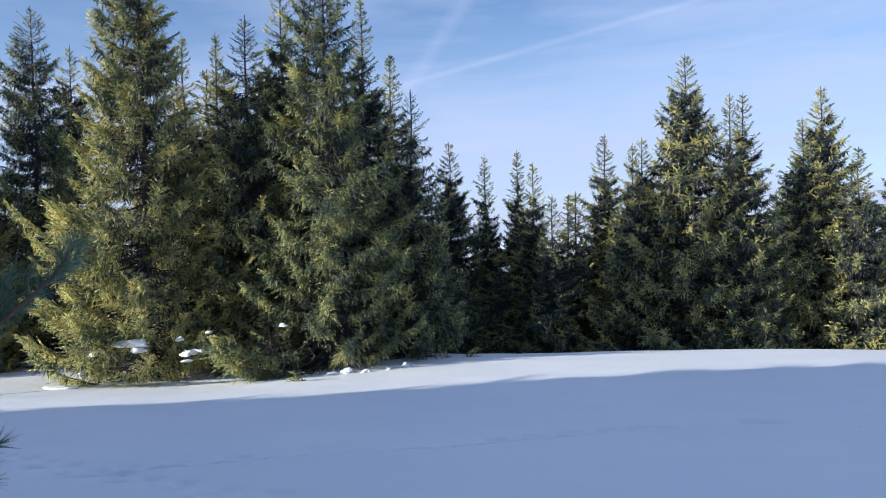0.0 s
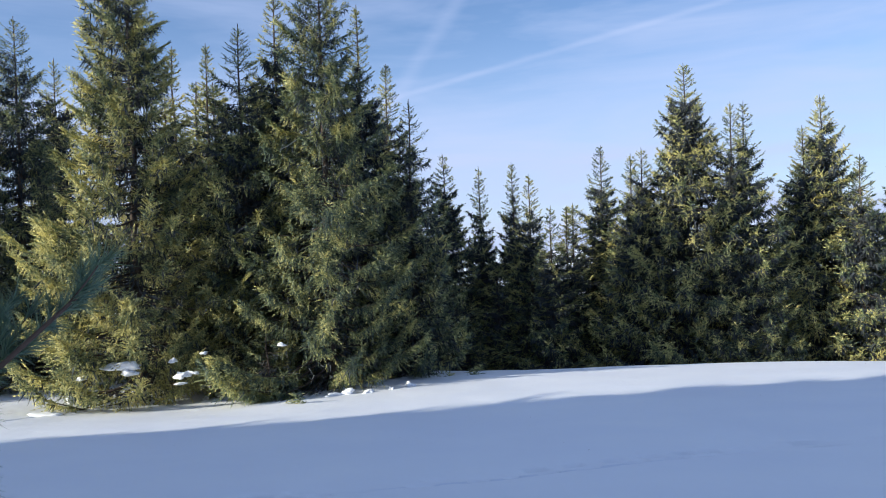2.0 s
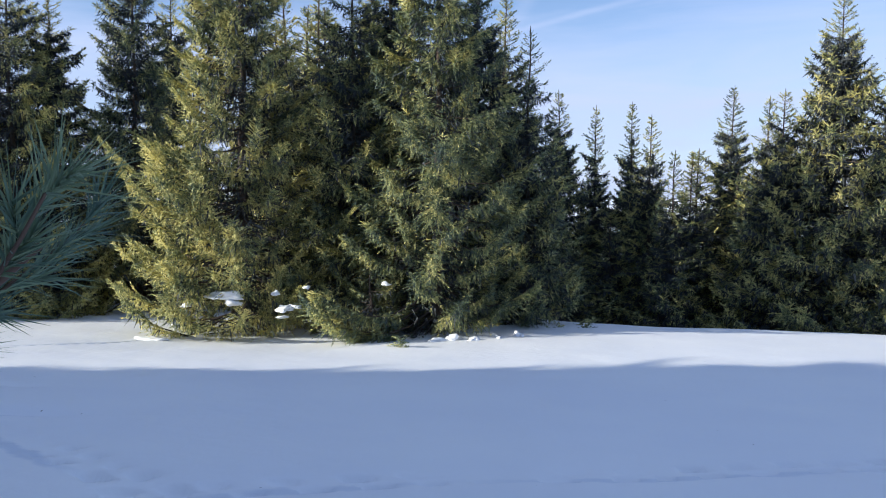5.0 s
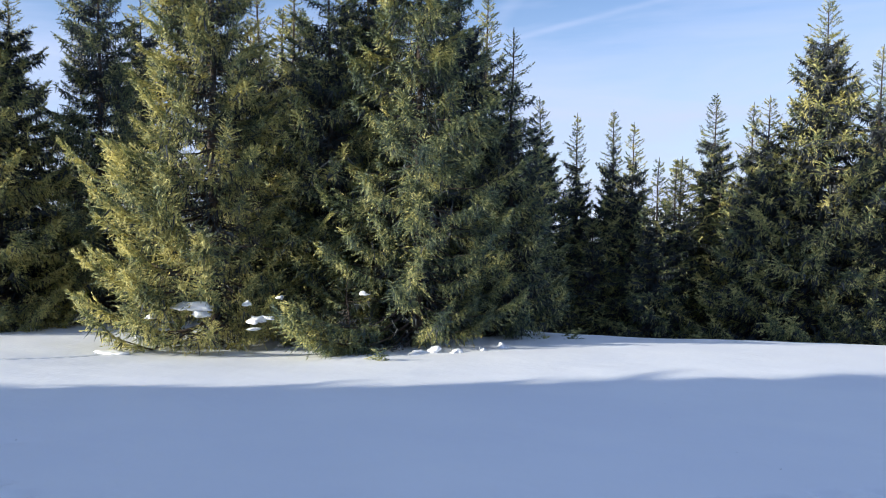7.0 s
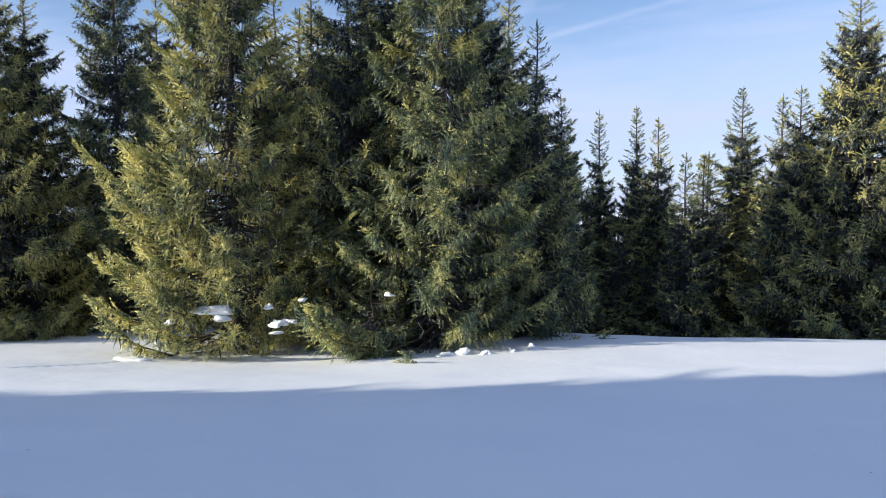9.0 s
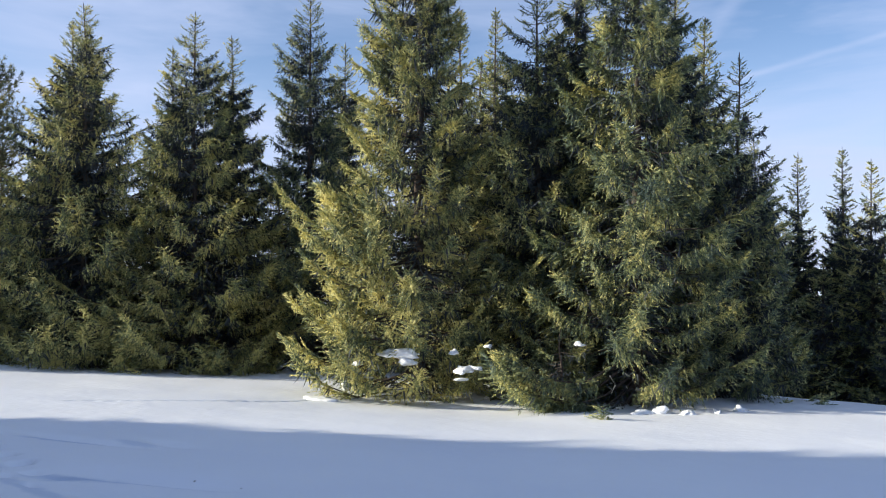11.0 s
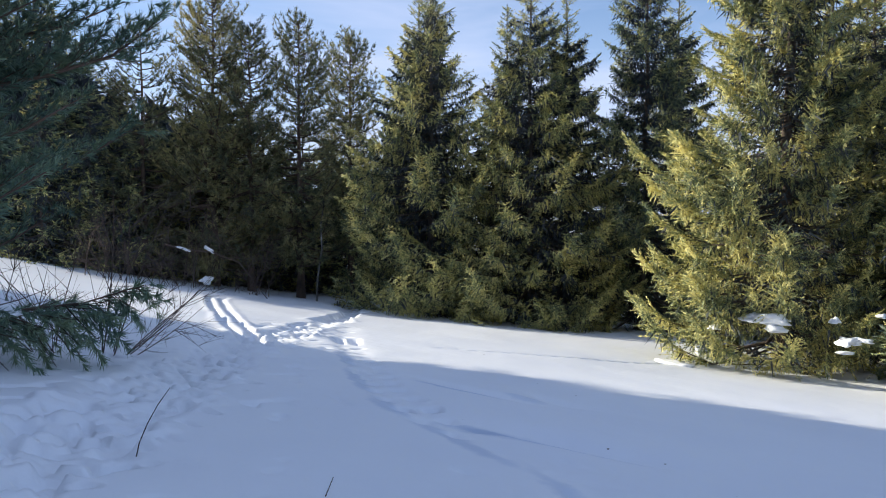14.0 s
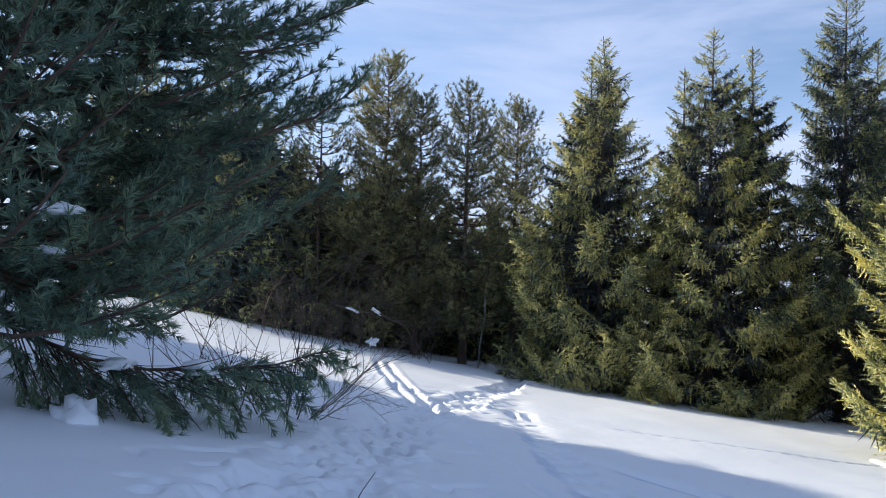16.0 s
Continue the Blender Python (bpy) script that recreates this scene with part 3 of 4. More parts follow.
# the plain spruces of the closed wood
def wood_spruce(h, r, seed, detail=1.0, low=0.3, droop=0.28, point=0.65, gaps=0.12, step=0.50, hang=0.55, lean_to=(), soft=0.7):
    """A spruce at the origin: h tall, r its crown's radius low down. detail: 1 is full, less has fewer and larger shoots.
    point: how soon the crown narrows upwards; gaps: how ragged its outline is; step: height from whorl to whorl;
    lean_to: (azimuth, share) pairs by which the limbs on one side are longer or shorter."""
    rng = np.random.RandomState(seed)
    root = new("spruce_tree")
    root.empty_display_size = 0.3
    stem = trunk_shape(h, 0.012 * h + 0.02, rng)
    # whorls of limbs
    coarse = max(1.0, (0.6 / detail) ** 0.5)
    hs, z = [], low
    while z < h - 0.35:
        f = z / h
        hs += [z + rng.uniform(-0.11, 0.11) for _ in range(int(rng.randint(8, 11)))]
        z += step * (0.75 + 0.3 * (1 - f)) * coarse ** 0.8
    hs = np.clip(np.array(hs), 0.15, h - 0.3)
    nb = len(hs)
    f = hs / h
    az = np.arange(nb) * 2.399963 + rng.normal(0, 0.35, nb)
    big = r * (1 - f ** (2.0 - 1.0 * point)) * (1 - 0.22 * np.exp(-(f / 0.06) ** 2))
    lobes = 1 + gaps * (np.sin(az * 2 + seed + f * 9) + np.sin(az * 3 - seed * 2 + f * 17))
    for at, share in lean_to:
        lobes *= 1 + share * np.maximum(0, np.cos(az - at))
    L = big * lobes * (1.10 - gaps * 2.6 * rng.rand(nb) ** 2) * (1 - 0.3 * np.exp(-(1 - f) / 0.08)) + 0.06
    k = 7
    s = np.linspace(0, 1, k)
    rise = 0.75 * f ** 2.2 - droop * (1 - f)                    # slope of the limb where it leaves the trunk
    tip = 0.22 + 0.16 * rng.rand(nb)                         # the upturned end
    out = np.stack([np.cos(az), np.sin(az), np.zeros(nb)], -1)
    zz = rise[:, None] * s - 0.10 * np.sin(s * math.pi) + tip[:, None] * (s ** 3) * (1 - 0.5 * f[:, None])
    bend = rng.normal(0, 0.12, nb)
    side = np.stack([-np.sin(az), np.cos(az), np.zeros(nb)], -1)
    path = out[:, None] * (L[:, None] * s)[..., None] + side[:, None] * (L[:, None] * bend[:, None] * s ** 2)[..., None]
    path[..., 2] += hs[:, None] + L[:, None] * zz
    # every limb is a fan of side twigs, every twig a small frond of shoots; dark blades near the stem stand for shade
    gap = 0.14 / detail ** 0.5
    size = min(0.125 / detail ** 0.42, 0.24)
    bases, ways, lens, rounds, shade_b, shade_w, shade_l = [], [], [], [], [], [], []
    up = np.array([0, 0, 1.0])
    for i in range(nb):
        small = min(1.0, 0.36 + 0.5 * L[i])
        m = max(3, int(L[i] * 0.68 / gap))
        inner = 0.22 + 0.14 * min(1.0, L[i] / 3.0)           # the limb is bare of green up to here
        u = np.repeat((np.arange(m) + rng.rand(m)) / m * (1 - inner) + inner, 2)
        sd = np.tile([1.0, -1.0], m)
        j = np.clip((u * (k - 1)).astype(int), 0, k - 2)
        w = (u * (k - 1) - j)[:, None]
        p = path[i, j] * (1 - w) + path[i, j + 1] * w
        t = unit(path[i, j + 1] - path[i, j])
        tl = (0.08 + 0.52 * L[i] * (1.02 - u) ** 0.8 * (0.3 + 0.7 * u)) * rng.uniform(0.6, 1.2, len(u))
        tl = np.minimum(tl, 0.75) * small
        down = hang * (0.2 + 0.8 * min(1.0, 1.5 * (1 - f[i]))) * rng.uniform(0.1, 1.3, (len(u), 1))
        way = unit(t * 0.75 + side[i] * sd[:, None] * rng.uniform(0.45, 0.95, (len(u), 1)) - up * down)
        plane = unit(up + out[i] * 0.6 + rng.normal(0, 0.25, (len(u), 3)))
        c = np.maximum(2, (tl / (size * 0.55)).astype(int))
        rep = np.repeat(np.arange(len(u)), c)
        at = (np.arange(len(rep)) - np.repeat(np.cumsum(c) - c, c) + 0.7 * rng.rand(len(rep))) / c[rep]
        run = tl[rep] * at
        bp = p[rep] + way[rep] * run[:, None]
        bp[:, 2] -= 0.25 * run ** 2
        flat = unit(np.cross(way, plane))[rep]
        for turn in (0.8, -0.8, 0.0):
            wv = way[rep] * 0.8 + flat * turn + plane[rep] * (0.5 if turn == 0 else 0.12) + rng.normal(0, 0.16, (len(rep), 3))
            bases.append(bp)
            ways.append(wv)
            rounds.append(unit(bp - p[rep] + np.array([0, 0, 0.10])) * 0.7 + out[i] * 0.55 + up * 0.2)
            lens.append(size * (1.15 - 0.45 * at) * rng.uniform(0.75, 1.2, len(rep)) * small)
        # the limb's own end
        ends = np.repeat(path[i, -1:], 5, 0) - out[i] * np.linspace(0, 0.3, 5)[:, None] * min(1.0, L[i])
        bases.append(ends)
        ways.append(unit(path[i, -1:] - path[i, -2:-1]) + rng.normal(0, 0.45, (5, 3)))
        lens.append(size * rng.uniform(0.9, 1.5, 5) * small)
        rounds.append(np.tile(out[i] + up * 0.4, (5, 1)))
        m = int(L[i] * (8 if detail > 1.2 else 5) * detail ** 0.9) + 1
        u = rng.uniform(0.15, 0.75, m)
        j = np.clip((u * (k - 1)).astype(int), 0, k - 2)
        bases.append(path[i, j] + rng.normal(0, 0.14, (m, 3)))
        ways.append(out[i] * 0.7 + rng.normal(0, 0.45, (m, 3)) + np.array([0, 0, -0.25]))
        lens.append(size * rng.uniform(0.9, 1.6, m) * small)
        rounds.append(np.tile(out[i] + up * 0.2, (m, 1)))
        if L[i] > 0.4:
            m = 16 if detail > 0.1 else 7
            u = rng.uniform(0.05, 0.66, m)
            shade_b.append(path[i, 0] + (path[i, -1] - path[i, 0]) * u[:, None] + rng.normal(0, 0.10, (m, 3)))
            shade_w.append(out[i] * 0.35 + rng.normal(0, 0.6, (m, 3)) + np.array([0, 0, -0.45]))
            shade_l.append(rng.uniform(0.3, 0.5, m) * coarse * min(1.0, 0.4 + 0.4 * L[i]))
    # the leader, with two small whorls
    for top, m, long in ((0.0, 7, 0.50), (0.25, 6, 0.18), (0.5, 7, 0.24)):
        bases.append(np.stack([np.zeros(m), np.zeros(m), np.full(m, h - top - 0.25)], -1))
        turn = rng.uniform(0, 6.3, m)
        spread = 0.12 if top == 0 else 0.8
        ways.append(np.stack([np.cos(turn) * spread, np.sin(turn) * spread, np.full(m, 0.6)], -1))
        lens.append(rng.uniform(0.7, 1.0, m) * long)
        rounds.append(np.stack([np.cos(turn), np.sin(turn), np.full(m, 0.4)], -1))
    slim = np.ones(sum(len(a) for a in lens))
    slim[-20:-13] = 0.28                                    # the leader is thin
    base, way, ln = np.concatenate(bases), np.concatenate(ways), np.concatenate(lens)
    outward = np.concatenate(rounds)
    blunt = rng.rand(len(ln)) < 0.4                         # shoots whose broad end stands outwards
    way = unit(way)
    base, way = np.where(blunt[:, None], base + way * ln[:, None], base), np.where(blunt[:, None], -way, way)
    v, q, nm = blades(base, way, ln, ln * slim * rng.uniform(0.15, 0.22, len(ln)), rng, roll=0.7, outward=outward, soft=soft)
    child("crown", quad_mesh("crown", v, q, SPRUCE, True, nm), root)
    # a dark core that puts shade inside the crown
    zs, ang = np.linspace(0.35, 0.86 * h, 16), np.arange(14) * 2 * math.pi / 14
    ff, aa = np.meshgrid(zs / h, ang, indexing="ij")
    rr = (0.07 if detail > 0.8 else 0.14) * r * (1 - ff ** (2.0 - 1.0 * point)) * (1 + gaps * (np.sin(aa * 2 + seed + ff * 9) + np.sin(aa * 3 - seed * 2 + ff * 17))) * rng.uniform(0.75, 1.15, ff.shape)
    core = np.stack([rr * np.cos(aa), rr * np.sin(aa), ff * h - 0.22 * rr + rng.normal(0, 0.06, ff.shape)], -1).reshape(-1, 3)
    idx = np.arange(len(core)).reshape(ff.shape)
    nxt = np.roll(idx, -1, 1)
    child("inner_tangle", quad_mesh("inner_tangle", core, np.stack([idx[:-1], nxt[:-1], nxt[1:], idx[1:]], -1).reshape(-1, 4), CROWN_SHADE), root)
    ln = np.concatenate(shade_l)
    v, q = blades(np.concatenate(shade_b), np.concatenate(shade_w), ln, ln * 0.16, rng)
    child("dead_growth", quad_mesh("dead_growth", v, q, CROWN_SHADE), root)
    v, q = stem
    child("trunk", quad_mesh("trunk", v, q, BARK, True), root)
    return root


# ---- pines ----
def pine(h, bottom, r, seed, needles=SPRUCE, bark=BARK, tuft=0.15, per=9, width=0.028, shape=0.55, limbs=(), density=1.0, twist=0.5, slope=0.05, apart=False, pitch=0.75, extra=(), facing=None, core=0.0):
    """A pine at the origin with open tiers of brush-like tufts. bottom: height of the lowest living limb. limbs: extra limbs as (height, azimuth, length, slope)."""
    rng = np.random.RandomState(seed)
    root = new("pine_tree")
    root.empty_display_size = 0.3
    stem = trunk_shape(h, 0.011 * h + 0.03, rng)
    hs, az, L, sl = [], [], [], []
    z = bottom
    while z < h - 0.15:
        f = (z - bottom) / (h - bottom)
        for _ in range(int(rng.randint(3, 6) * density + 0.5)):
            a = rng.uniform(0, 2 * math.pi)
            if facing is not None and rng.rand() < 0.6:
                a = rng.normal(facing, 0.75)
            hs.append(z + rng.uniform(-0.12, 0.12))
            az.append(a)
            L.append(r * (1 - f) ** shape * rng.uniform(0.55, 1.1) + 0.2)
            sl.append(slope + (0.8 - slope) * f + rng.normal(0, 0.08))
        z += 0.42 - 0.12 * f
    for a, b, c, d in limbs:
        hs.append(a), az.append(b), L.append(c), sl.append(d)
    hs, az, L, sl = map(np.array, (hs, az, L, sl))
    nb, k = len(hs), 8
    s = np.linspace(0, 1, k)
    out = np.stack([np.cos(az), np.sin(az), np.zeros(nb)], -1)
    side = np.stack([-np.sin(az), np.cos(az), np.zeros(nb)], -1)
    bend = rng.normal(0, 0.16, nb) * np.where(np.arange(nb) < nb - len(limbs), 1.0, 0.2)
    path = out[:, None] * (L[:, None] * s)[..., None] + side[:, None] * (L[:, None] * bend[:, None] * s ** 2)[..., None]
    path[..., 2] += hs[:, None] + L[:, None] * (sl[:, None] * s - 0.16 * np.sin(s * math.pi) + 0.10 * s ** 3)
    hang = np.zeros(nb)
    for pts, low in extra:
        # a limb along given places, evened out to k points
        pts = np.array(pts)
        run = np.concatenate([[0], np.cumsum(np.linalg.norm(np.diff(pts, axis=0), axis=1))])
        way = np.stack([np.interp(s * run[-1], run, pts[:, i]) for i in range(3)], -1)
        flat = unit((pts[-1] - pts[0]) * np.array([1, 1, 0.0]))
        path, L, hang = np.concatenate([path, way[None]]), np.append(L, run[-1]), np.append(hang, low)
        side = np.concatenate([side, [[-flat[1], flat[0], 0.0]]])
        nb += 1
    wood = [stem] if apart else [stem, tubes(path, 0.012 + 0.012 * L, np.full(nb, 0.006), 5)]
    tb, tw = [], []
    for i in range(nb):
        m = max(3, int(L[i] / 0.20 * min(density, 1.2) * (1.8 + 2.0 * hang[i] if i >= nb - len(extra) else 1.0)))
        u = 0.22 + 0.78 * (np.arange(m) + rng.rand(m)) / m
        j = np.clip((u * (k - 1)).astype(int), 0, k - 2)
        w = (u * (k - 1) - j)[:, None]
        p = path[i, j] * (1 - w) + path[i, j + 1] * w
        t = unit(path[i, j + 1] - path[i, j])
        sd = np.where(rng.rand(m) < 0.5, 1.0, -1.0)[:, None]
        way = unit(t * 0.8 + side[i] * sd * rng.uniform(0.3, 1.1, (m, 1)) + np.array([0, 0, 1]) * (rng.normal(0.12, twist * 0.5, (m, 1)) - hang[i] * rng.uniform(0.2, 1.6, (m, 1))))
        tl = (0.18 + 0.36 * L[i] * (1.1 - u)) * rng.uniform(0.6, 1.1, m)
        tl = np.minimum(tl, 1.1)
        sub = p[:, None] + way[:, None] * (tl[:, None] * np.linspace(0, 1, 4))[..., None]
        sub[..., 2] += (0.12 * tl[:, None] * np.linspace(0, 1, 4) ** 2)
        wood.append(tubes(sub, 0.004 + 0.006 * tl, np.full(m, 0.003), 3))
        for e in range(m):
            c = max(2, int(tl[e] / (tuft * pitch)))
            g = np.linspace(0.25, 1, c)[:, None]
            b = p[e] + way[e] * tl[e] * g
            b[:, 2] += (0.12 - 0.3 * hang[i]) * tl[e] * g[:, 0] ** 2
            tb.append(b)
            tw.append(unit(way[e] + rng.normal(0, 0.45, (c, 3)) + np.array([0, 0, 0.22 - 0.7 * hang[i]])))
    tb.append(np.stack([np.zeros(6), np.zeros(6), h - 0.3 * rng.rand(6)], -1))
    tw.append(unit(np.array([0, 0, 1.0]) + rng.normal(0, 0.4, (6, 3))))
    base, way = np.concatenate(tb), np.concatenate(tw)
    v, q = joined(wood)
    trunk = child("trunk", quad_mesh("trunk", v, q, bark, True), root)
    for i in range(nb if apart else 0):
        v, q = tubes(path[i:i + 1], 0.012 + (0.012 - 0.008 * (hang[i] > 0)) * L[i:i + 1], np.full(1, 0.007), 6)
        child("limb", quad_mesh("limb", v, q, bark, True), trunk)
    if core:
        # dark blades round the stem that fill the crown with painted shade
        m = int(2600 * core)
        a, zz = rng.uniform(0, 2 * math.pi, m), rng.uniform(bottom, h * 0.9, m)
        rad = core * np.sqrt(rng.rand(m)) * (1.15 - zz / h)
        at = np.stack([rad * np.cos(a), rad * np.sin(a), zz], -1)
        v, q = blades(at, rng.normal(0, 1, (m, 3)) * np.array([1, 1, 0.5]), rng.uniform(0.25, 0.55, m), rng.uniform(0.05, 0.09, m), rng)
        child("dead_growth", quad_mesh("dead_growth", v, q, CROWN_SHADE), root)
    n = len(base)
    b = np.repeat(base, per, 0) + np.repeat(way, per, 0) * (rng.rand(n * per, 1) * tuft * 0.6)
    d = np.repeat(way, per, 0) * 0.85 + unit(rng.normal(0, 1, (n * per, 3))) * 0.65
    ln = tuft * rng.uniform(0.7, 1.15, n * per)
    outward = unit(b * np.array([1.0, 1.0, 0.0])) + np.array([0, 0, 0.4])
    v, q, nm = blades(b, d, ln, width * rng.uniform(0.7, 1.2, n * per) * 0.5, rng, roll=2.0, outward=outward, soft=0.28)
    child("crown", quad_mesh("crown", v, q, needles, True, nm), root)
    return root


def stand(ob, x, y, turn=0.0, sink=0.05, scale=1.0, z=None):
    """Sets a thing on the snow."""
    ob.matrix_basis = pose(x, y, (ground_at(x, y) if z is None else z) - sink, 0, 0, turn) @ Matrix.Diagonal((scale, scale, scale, 1))
    return ob


def again(ob, x, y, turn, wide, tall, sink=0.05):
    """Another tree of the same build, as wide and as tall as asked for."""
    return copy_thing(ob, pose(x, y, ground_at(x, y) - sink, 0, 0, turn) @ Matrix.Diagonal((wide, wide, tall, 1)))



# ---- small things ----
def snow_pad(name, x, y, z, sx, sy, sz, seed, label, turn=0.0, category="snow", tilt=0.0):
    """A rounded, uneven pad of snow with a flat underside."""
    rng = np.random.RandomState(seed)
    bm = bmesh.new()
    bmesh.ops.create_icosphere(bm, subdivisions=3, radius=1.0)
    off = Vector(rng.uniform(0, 50, 3))
    for v in bm.verts:
        k = 1 + 0.75 * noise.noise(v.co * 1.2 + off) + 0.45 * noise.noise(v.co * 2.9 + off) + 0.15 * noise.noise(v.co * 7.0 + off)
        v.co *= k
        v.co.z *= 0.7 if v.co.z < 0 else 1.0
        v.co.x, v.co.y, v.co.z = v.co.x * sx, v.co.y * sy, v.co.z * sz
    me = bpy.data.meshes.new(name)
    bm.to_mesh(me)
    bm.free()
    for p in me.polygons:
        p.use_smooth = True
    me.materials.append(SNOW_LUMP)
    ob = new(name, me)
    ob.matrix_basis = pose(x, y, z, 0, tilt, turn)
    return tagged(ob, label, category)


def shoots(base, way, length, rng, level, out, radius):
    """A bare shoot and its side shoots, as bent paths of six points."""
    k = 6
    s = np.linspace(0, 1, k)[:, None]
    sag = np.array([rng.normal(0, 0.2), rng.normal(0, 0.2), rng.normal(0.05, 0.18)])
    pts = base + way * length * s + sag * length * s ** 2
    out.append((pts, radius))
    if level:
        for _ in range(rng.randint(4, 8)):
            j = rng.randint(1, k - 1)
            w = unit(way + rng.normal(0, 0.55, 3))
            shoots(pts[j], w, length * rng.uniform(0.3, 0.6), rng, level - 1, out, radius * 0.55)


def bare_bush(stems, seed, material, level=2, thick=0.011):
    """A leafless shrub at the origin; stems are (dx, dy, lean x, lean y, length). Each stem is a part."""
    rng = np.random.RandomState(seed)
    root = new("bare_shrub")
    root.empty_display_size = 0.2
    for dx, dy, lx, ly, length in stems:
        out = []
        shoots(np.array([dx, dy, -0.1]), unit(np.array([lx, ly, 1.0])), length, rng, level, out, thick * length ** 0.5)
        paths, r = np.array([p for p, _ in out]), np.array([q for _, q in out])
        v, q = tubes(paths, r, r * 0.35, 4)
        child("stem", quad_mesh("stem", v, q, material, True), root)
    return root
# ---- the trees ----
# x, y, height of the top above the datum, radius, seed, detail, point, gaps, label
CLUMP = [
    (-10.45, 26.4, 13.2, 4.35, 11, 1.7, 0.76, 0.09, "broad sunlit spruce with olive needles and snow on its skirt", "clump"),
    (-4.1, 27.0, 11.9, 3.5, 12, 1.5, 0.66, 0.18, "tall sunlit spruce with ragged golden-tipped boughs", "clump"),
    (-6.3, 30.2, 11.9, 3.0, 13, 0.40, 0.74, 0.12, "dark green spruce in the middle of the clump", "clump"),
    (-3.2, 31.4, 11.4, 2.7, 14, 0.40, 0.79, 0.10, "slim dark spruce rising out of the clump", "clump"),
    (-2.2, 34.0, 9.6, 2.7, 15, 0.35, 0.74, 0.12, "shaded spruce at the back of the clump", "clump"),
    (-1.2, 30.9, 7.4, 2.6, 16, 0.8, 0.64, 0.12, "shaded dark spruce at the clump's edge", "clump"),
    (-11.0, 32.3, 10.2, 2.4, 17, 0.35, 0.79, 0.10, "slender spruce behind the sunlit clump", "clump"),
    (-10.2, 34.5, 10.9, 2.4, 18, 0.35, 0.79, 0.10, "slender golden-lit spruce behind the clump", "clump"),
    (-7.2, 28.1, 9.8, 3.3, 19, 0.9, 0.74, 0.12, "dark spruce between two taller ones", "clump"),
    (-6.0, 25.4, -0.7, 1.5, 20, 1.3, 0.70, 0.15, "low young spruce at the foot of the tall ones", "clump"),
]
WEST = [
    (-18.2, 33.7, 12.1, 4.56, 21, 0.8, 0.66, 0.22, "tall open spruce with wide upper boughs", "west"),
    (-21.1, 43.0, 12.7, 4.13, 22, 0.35, 0.74, 0.10, "far spruce behind a taller one", "west"),
    (-21.2, 29.9, 10.4, 4.45, 23, 0.95, 0.68, 0.10, "spruce lit on one flank, dark on the other", "west"),
    (-20.5, 31.4, 9.8, 3.39, 24, 0.45, 0.66, 0.10, "dark spruce grown into its neighbour", "west"),
    (-24.4, 32.6, 10.0, 3.18, 25, 0.40, 0.74, 0.10, "narrow dark spruce behind two others", "west"),
    (-25.1, 28.3, 10.6, 4.66, 26, 0.85, 0.66, 0.10, "tall shaded spruce with two leaders", "west"),
    (-26.5, 29.1, 10.3, 3.82, 27, 0.45, 0.66, 0.10, "shaded spruce beside a taller one", "west"),
    (-29.4, 31.2, 7.9, 2.97, 28, 0.40, 0.74, 0.10, "thin dark spruce at the edge of the wood", "west"),
]
GAP = [
    (0.5, 48.5, 7.3, 3.5, 31, 0.24, 0.74, 0.11, "dark spruce in the gap between two stands", "east"),
    (2.9, 50.4, 6.6, 3.0, 32, 0.24, 0.79, 0.18, "thin-topped dark spruce in the gap", "east"),
    (5.1, 50.5, 6.8, 3.2, 33, 0.24, 0.79, 0.18, "thin-topped dark spruce in the gap", "east"),
    (5.6, 46.0, 5.6, 3.0, 34, 0.24, 0.74, 0.14, "dark spruce with a thin pale top", "east"),
    (6.0, 41.0, 3.4, 2.2, 35, 0.30, 0.74, 0.11, "small golden-lit spruce before the dark wood", "east"),
    (7.0, 41.8, 3.4, 2.2, 36, 0.30, 0.74, 0.11, "small golden-lit spruce before the dark wood", "east"),
]
EAST = [
    (10.2, 47.0, 7.3, 3.5, 37, 0.30, 0.70, 0.11, "spruce golden in its upper half", "east"),
    (10.8, 42.3, 6.2, 3.0, 38, 0.30, 0.70, 0.11, "spruce golden in its upper half", "east"),
    (10.4, 38.8, 6.1, 3.1, 39, 0.36, 0.65, 0.11, "broad spruce golden in its upper half", "east"),
    (12.5, 38.2, 10.2, 4.5, 40, 0.48, 0.62, 0.10, "tall spruce golden above and shaded below", "east"),
    (14.2, 36.8, 7.9, 2.8, 41, 0.36, 0.65, 0.11, "spruce with twin tops, golden above", "east"),
    (15.0, 37.2, 8.0, 2.9, 42, 0.36, 0.65, 0.11, "spruce with twin tops, golden above", "east"),
    (20.0, 39.4, 8.6, 4.0, 43, 0.36, 0.62, 0.11, "spruce golden above and shaded below", "east"),
    (18.9, 39.2, 7.0, 3.2, 44, 0.30, 0.70, 0.11, "spruce golden in its upper half", "east"),
    (20.8, 37.4, 5.2, 2.7, 45, 0.30, 0.65, 0.13, "smaller spruce shaded by its neighbour", "east"),
    (24.0, 39.0, 6.0, 3.2, 46, 0.30, 0.65, 0.13, "spruce at the edge of the wood", "east"),
]
BIG = CLUMP + WEST + GAP + EAST
HANG = {11: 0.4, 12: 0.8, 23: 0.95, 26: 0.7, 21: 0.8}        # how far the side twigs hang, tree by tree
DROOP = {11: 0.06, 12: 0.2, 26: 0.15}                         # how far the low limbs sink
SIDES = {11: [(-0.4, -0.30), (3.0, 0.06)], 12: [(-1.6, 0.20)]}      # limbs kept short, or longer, on one side
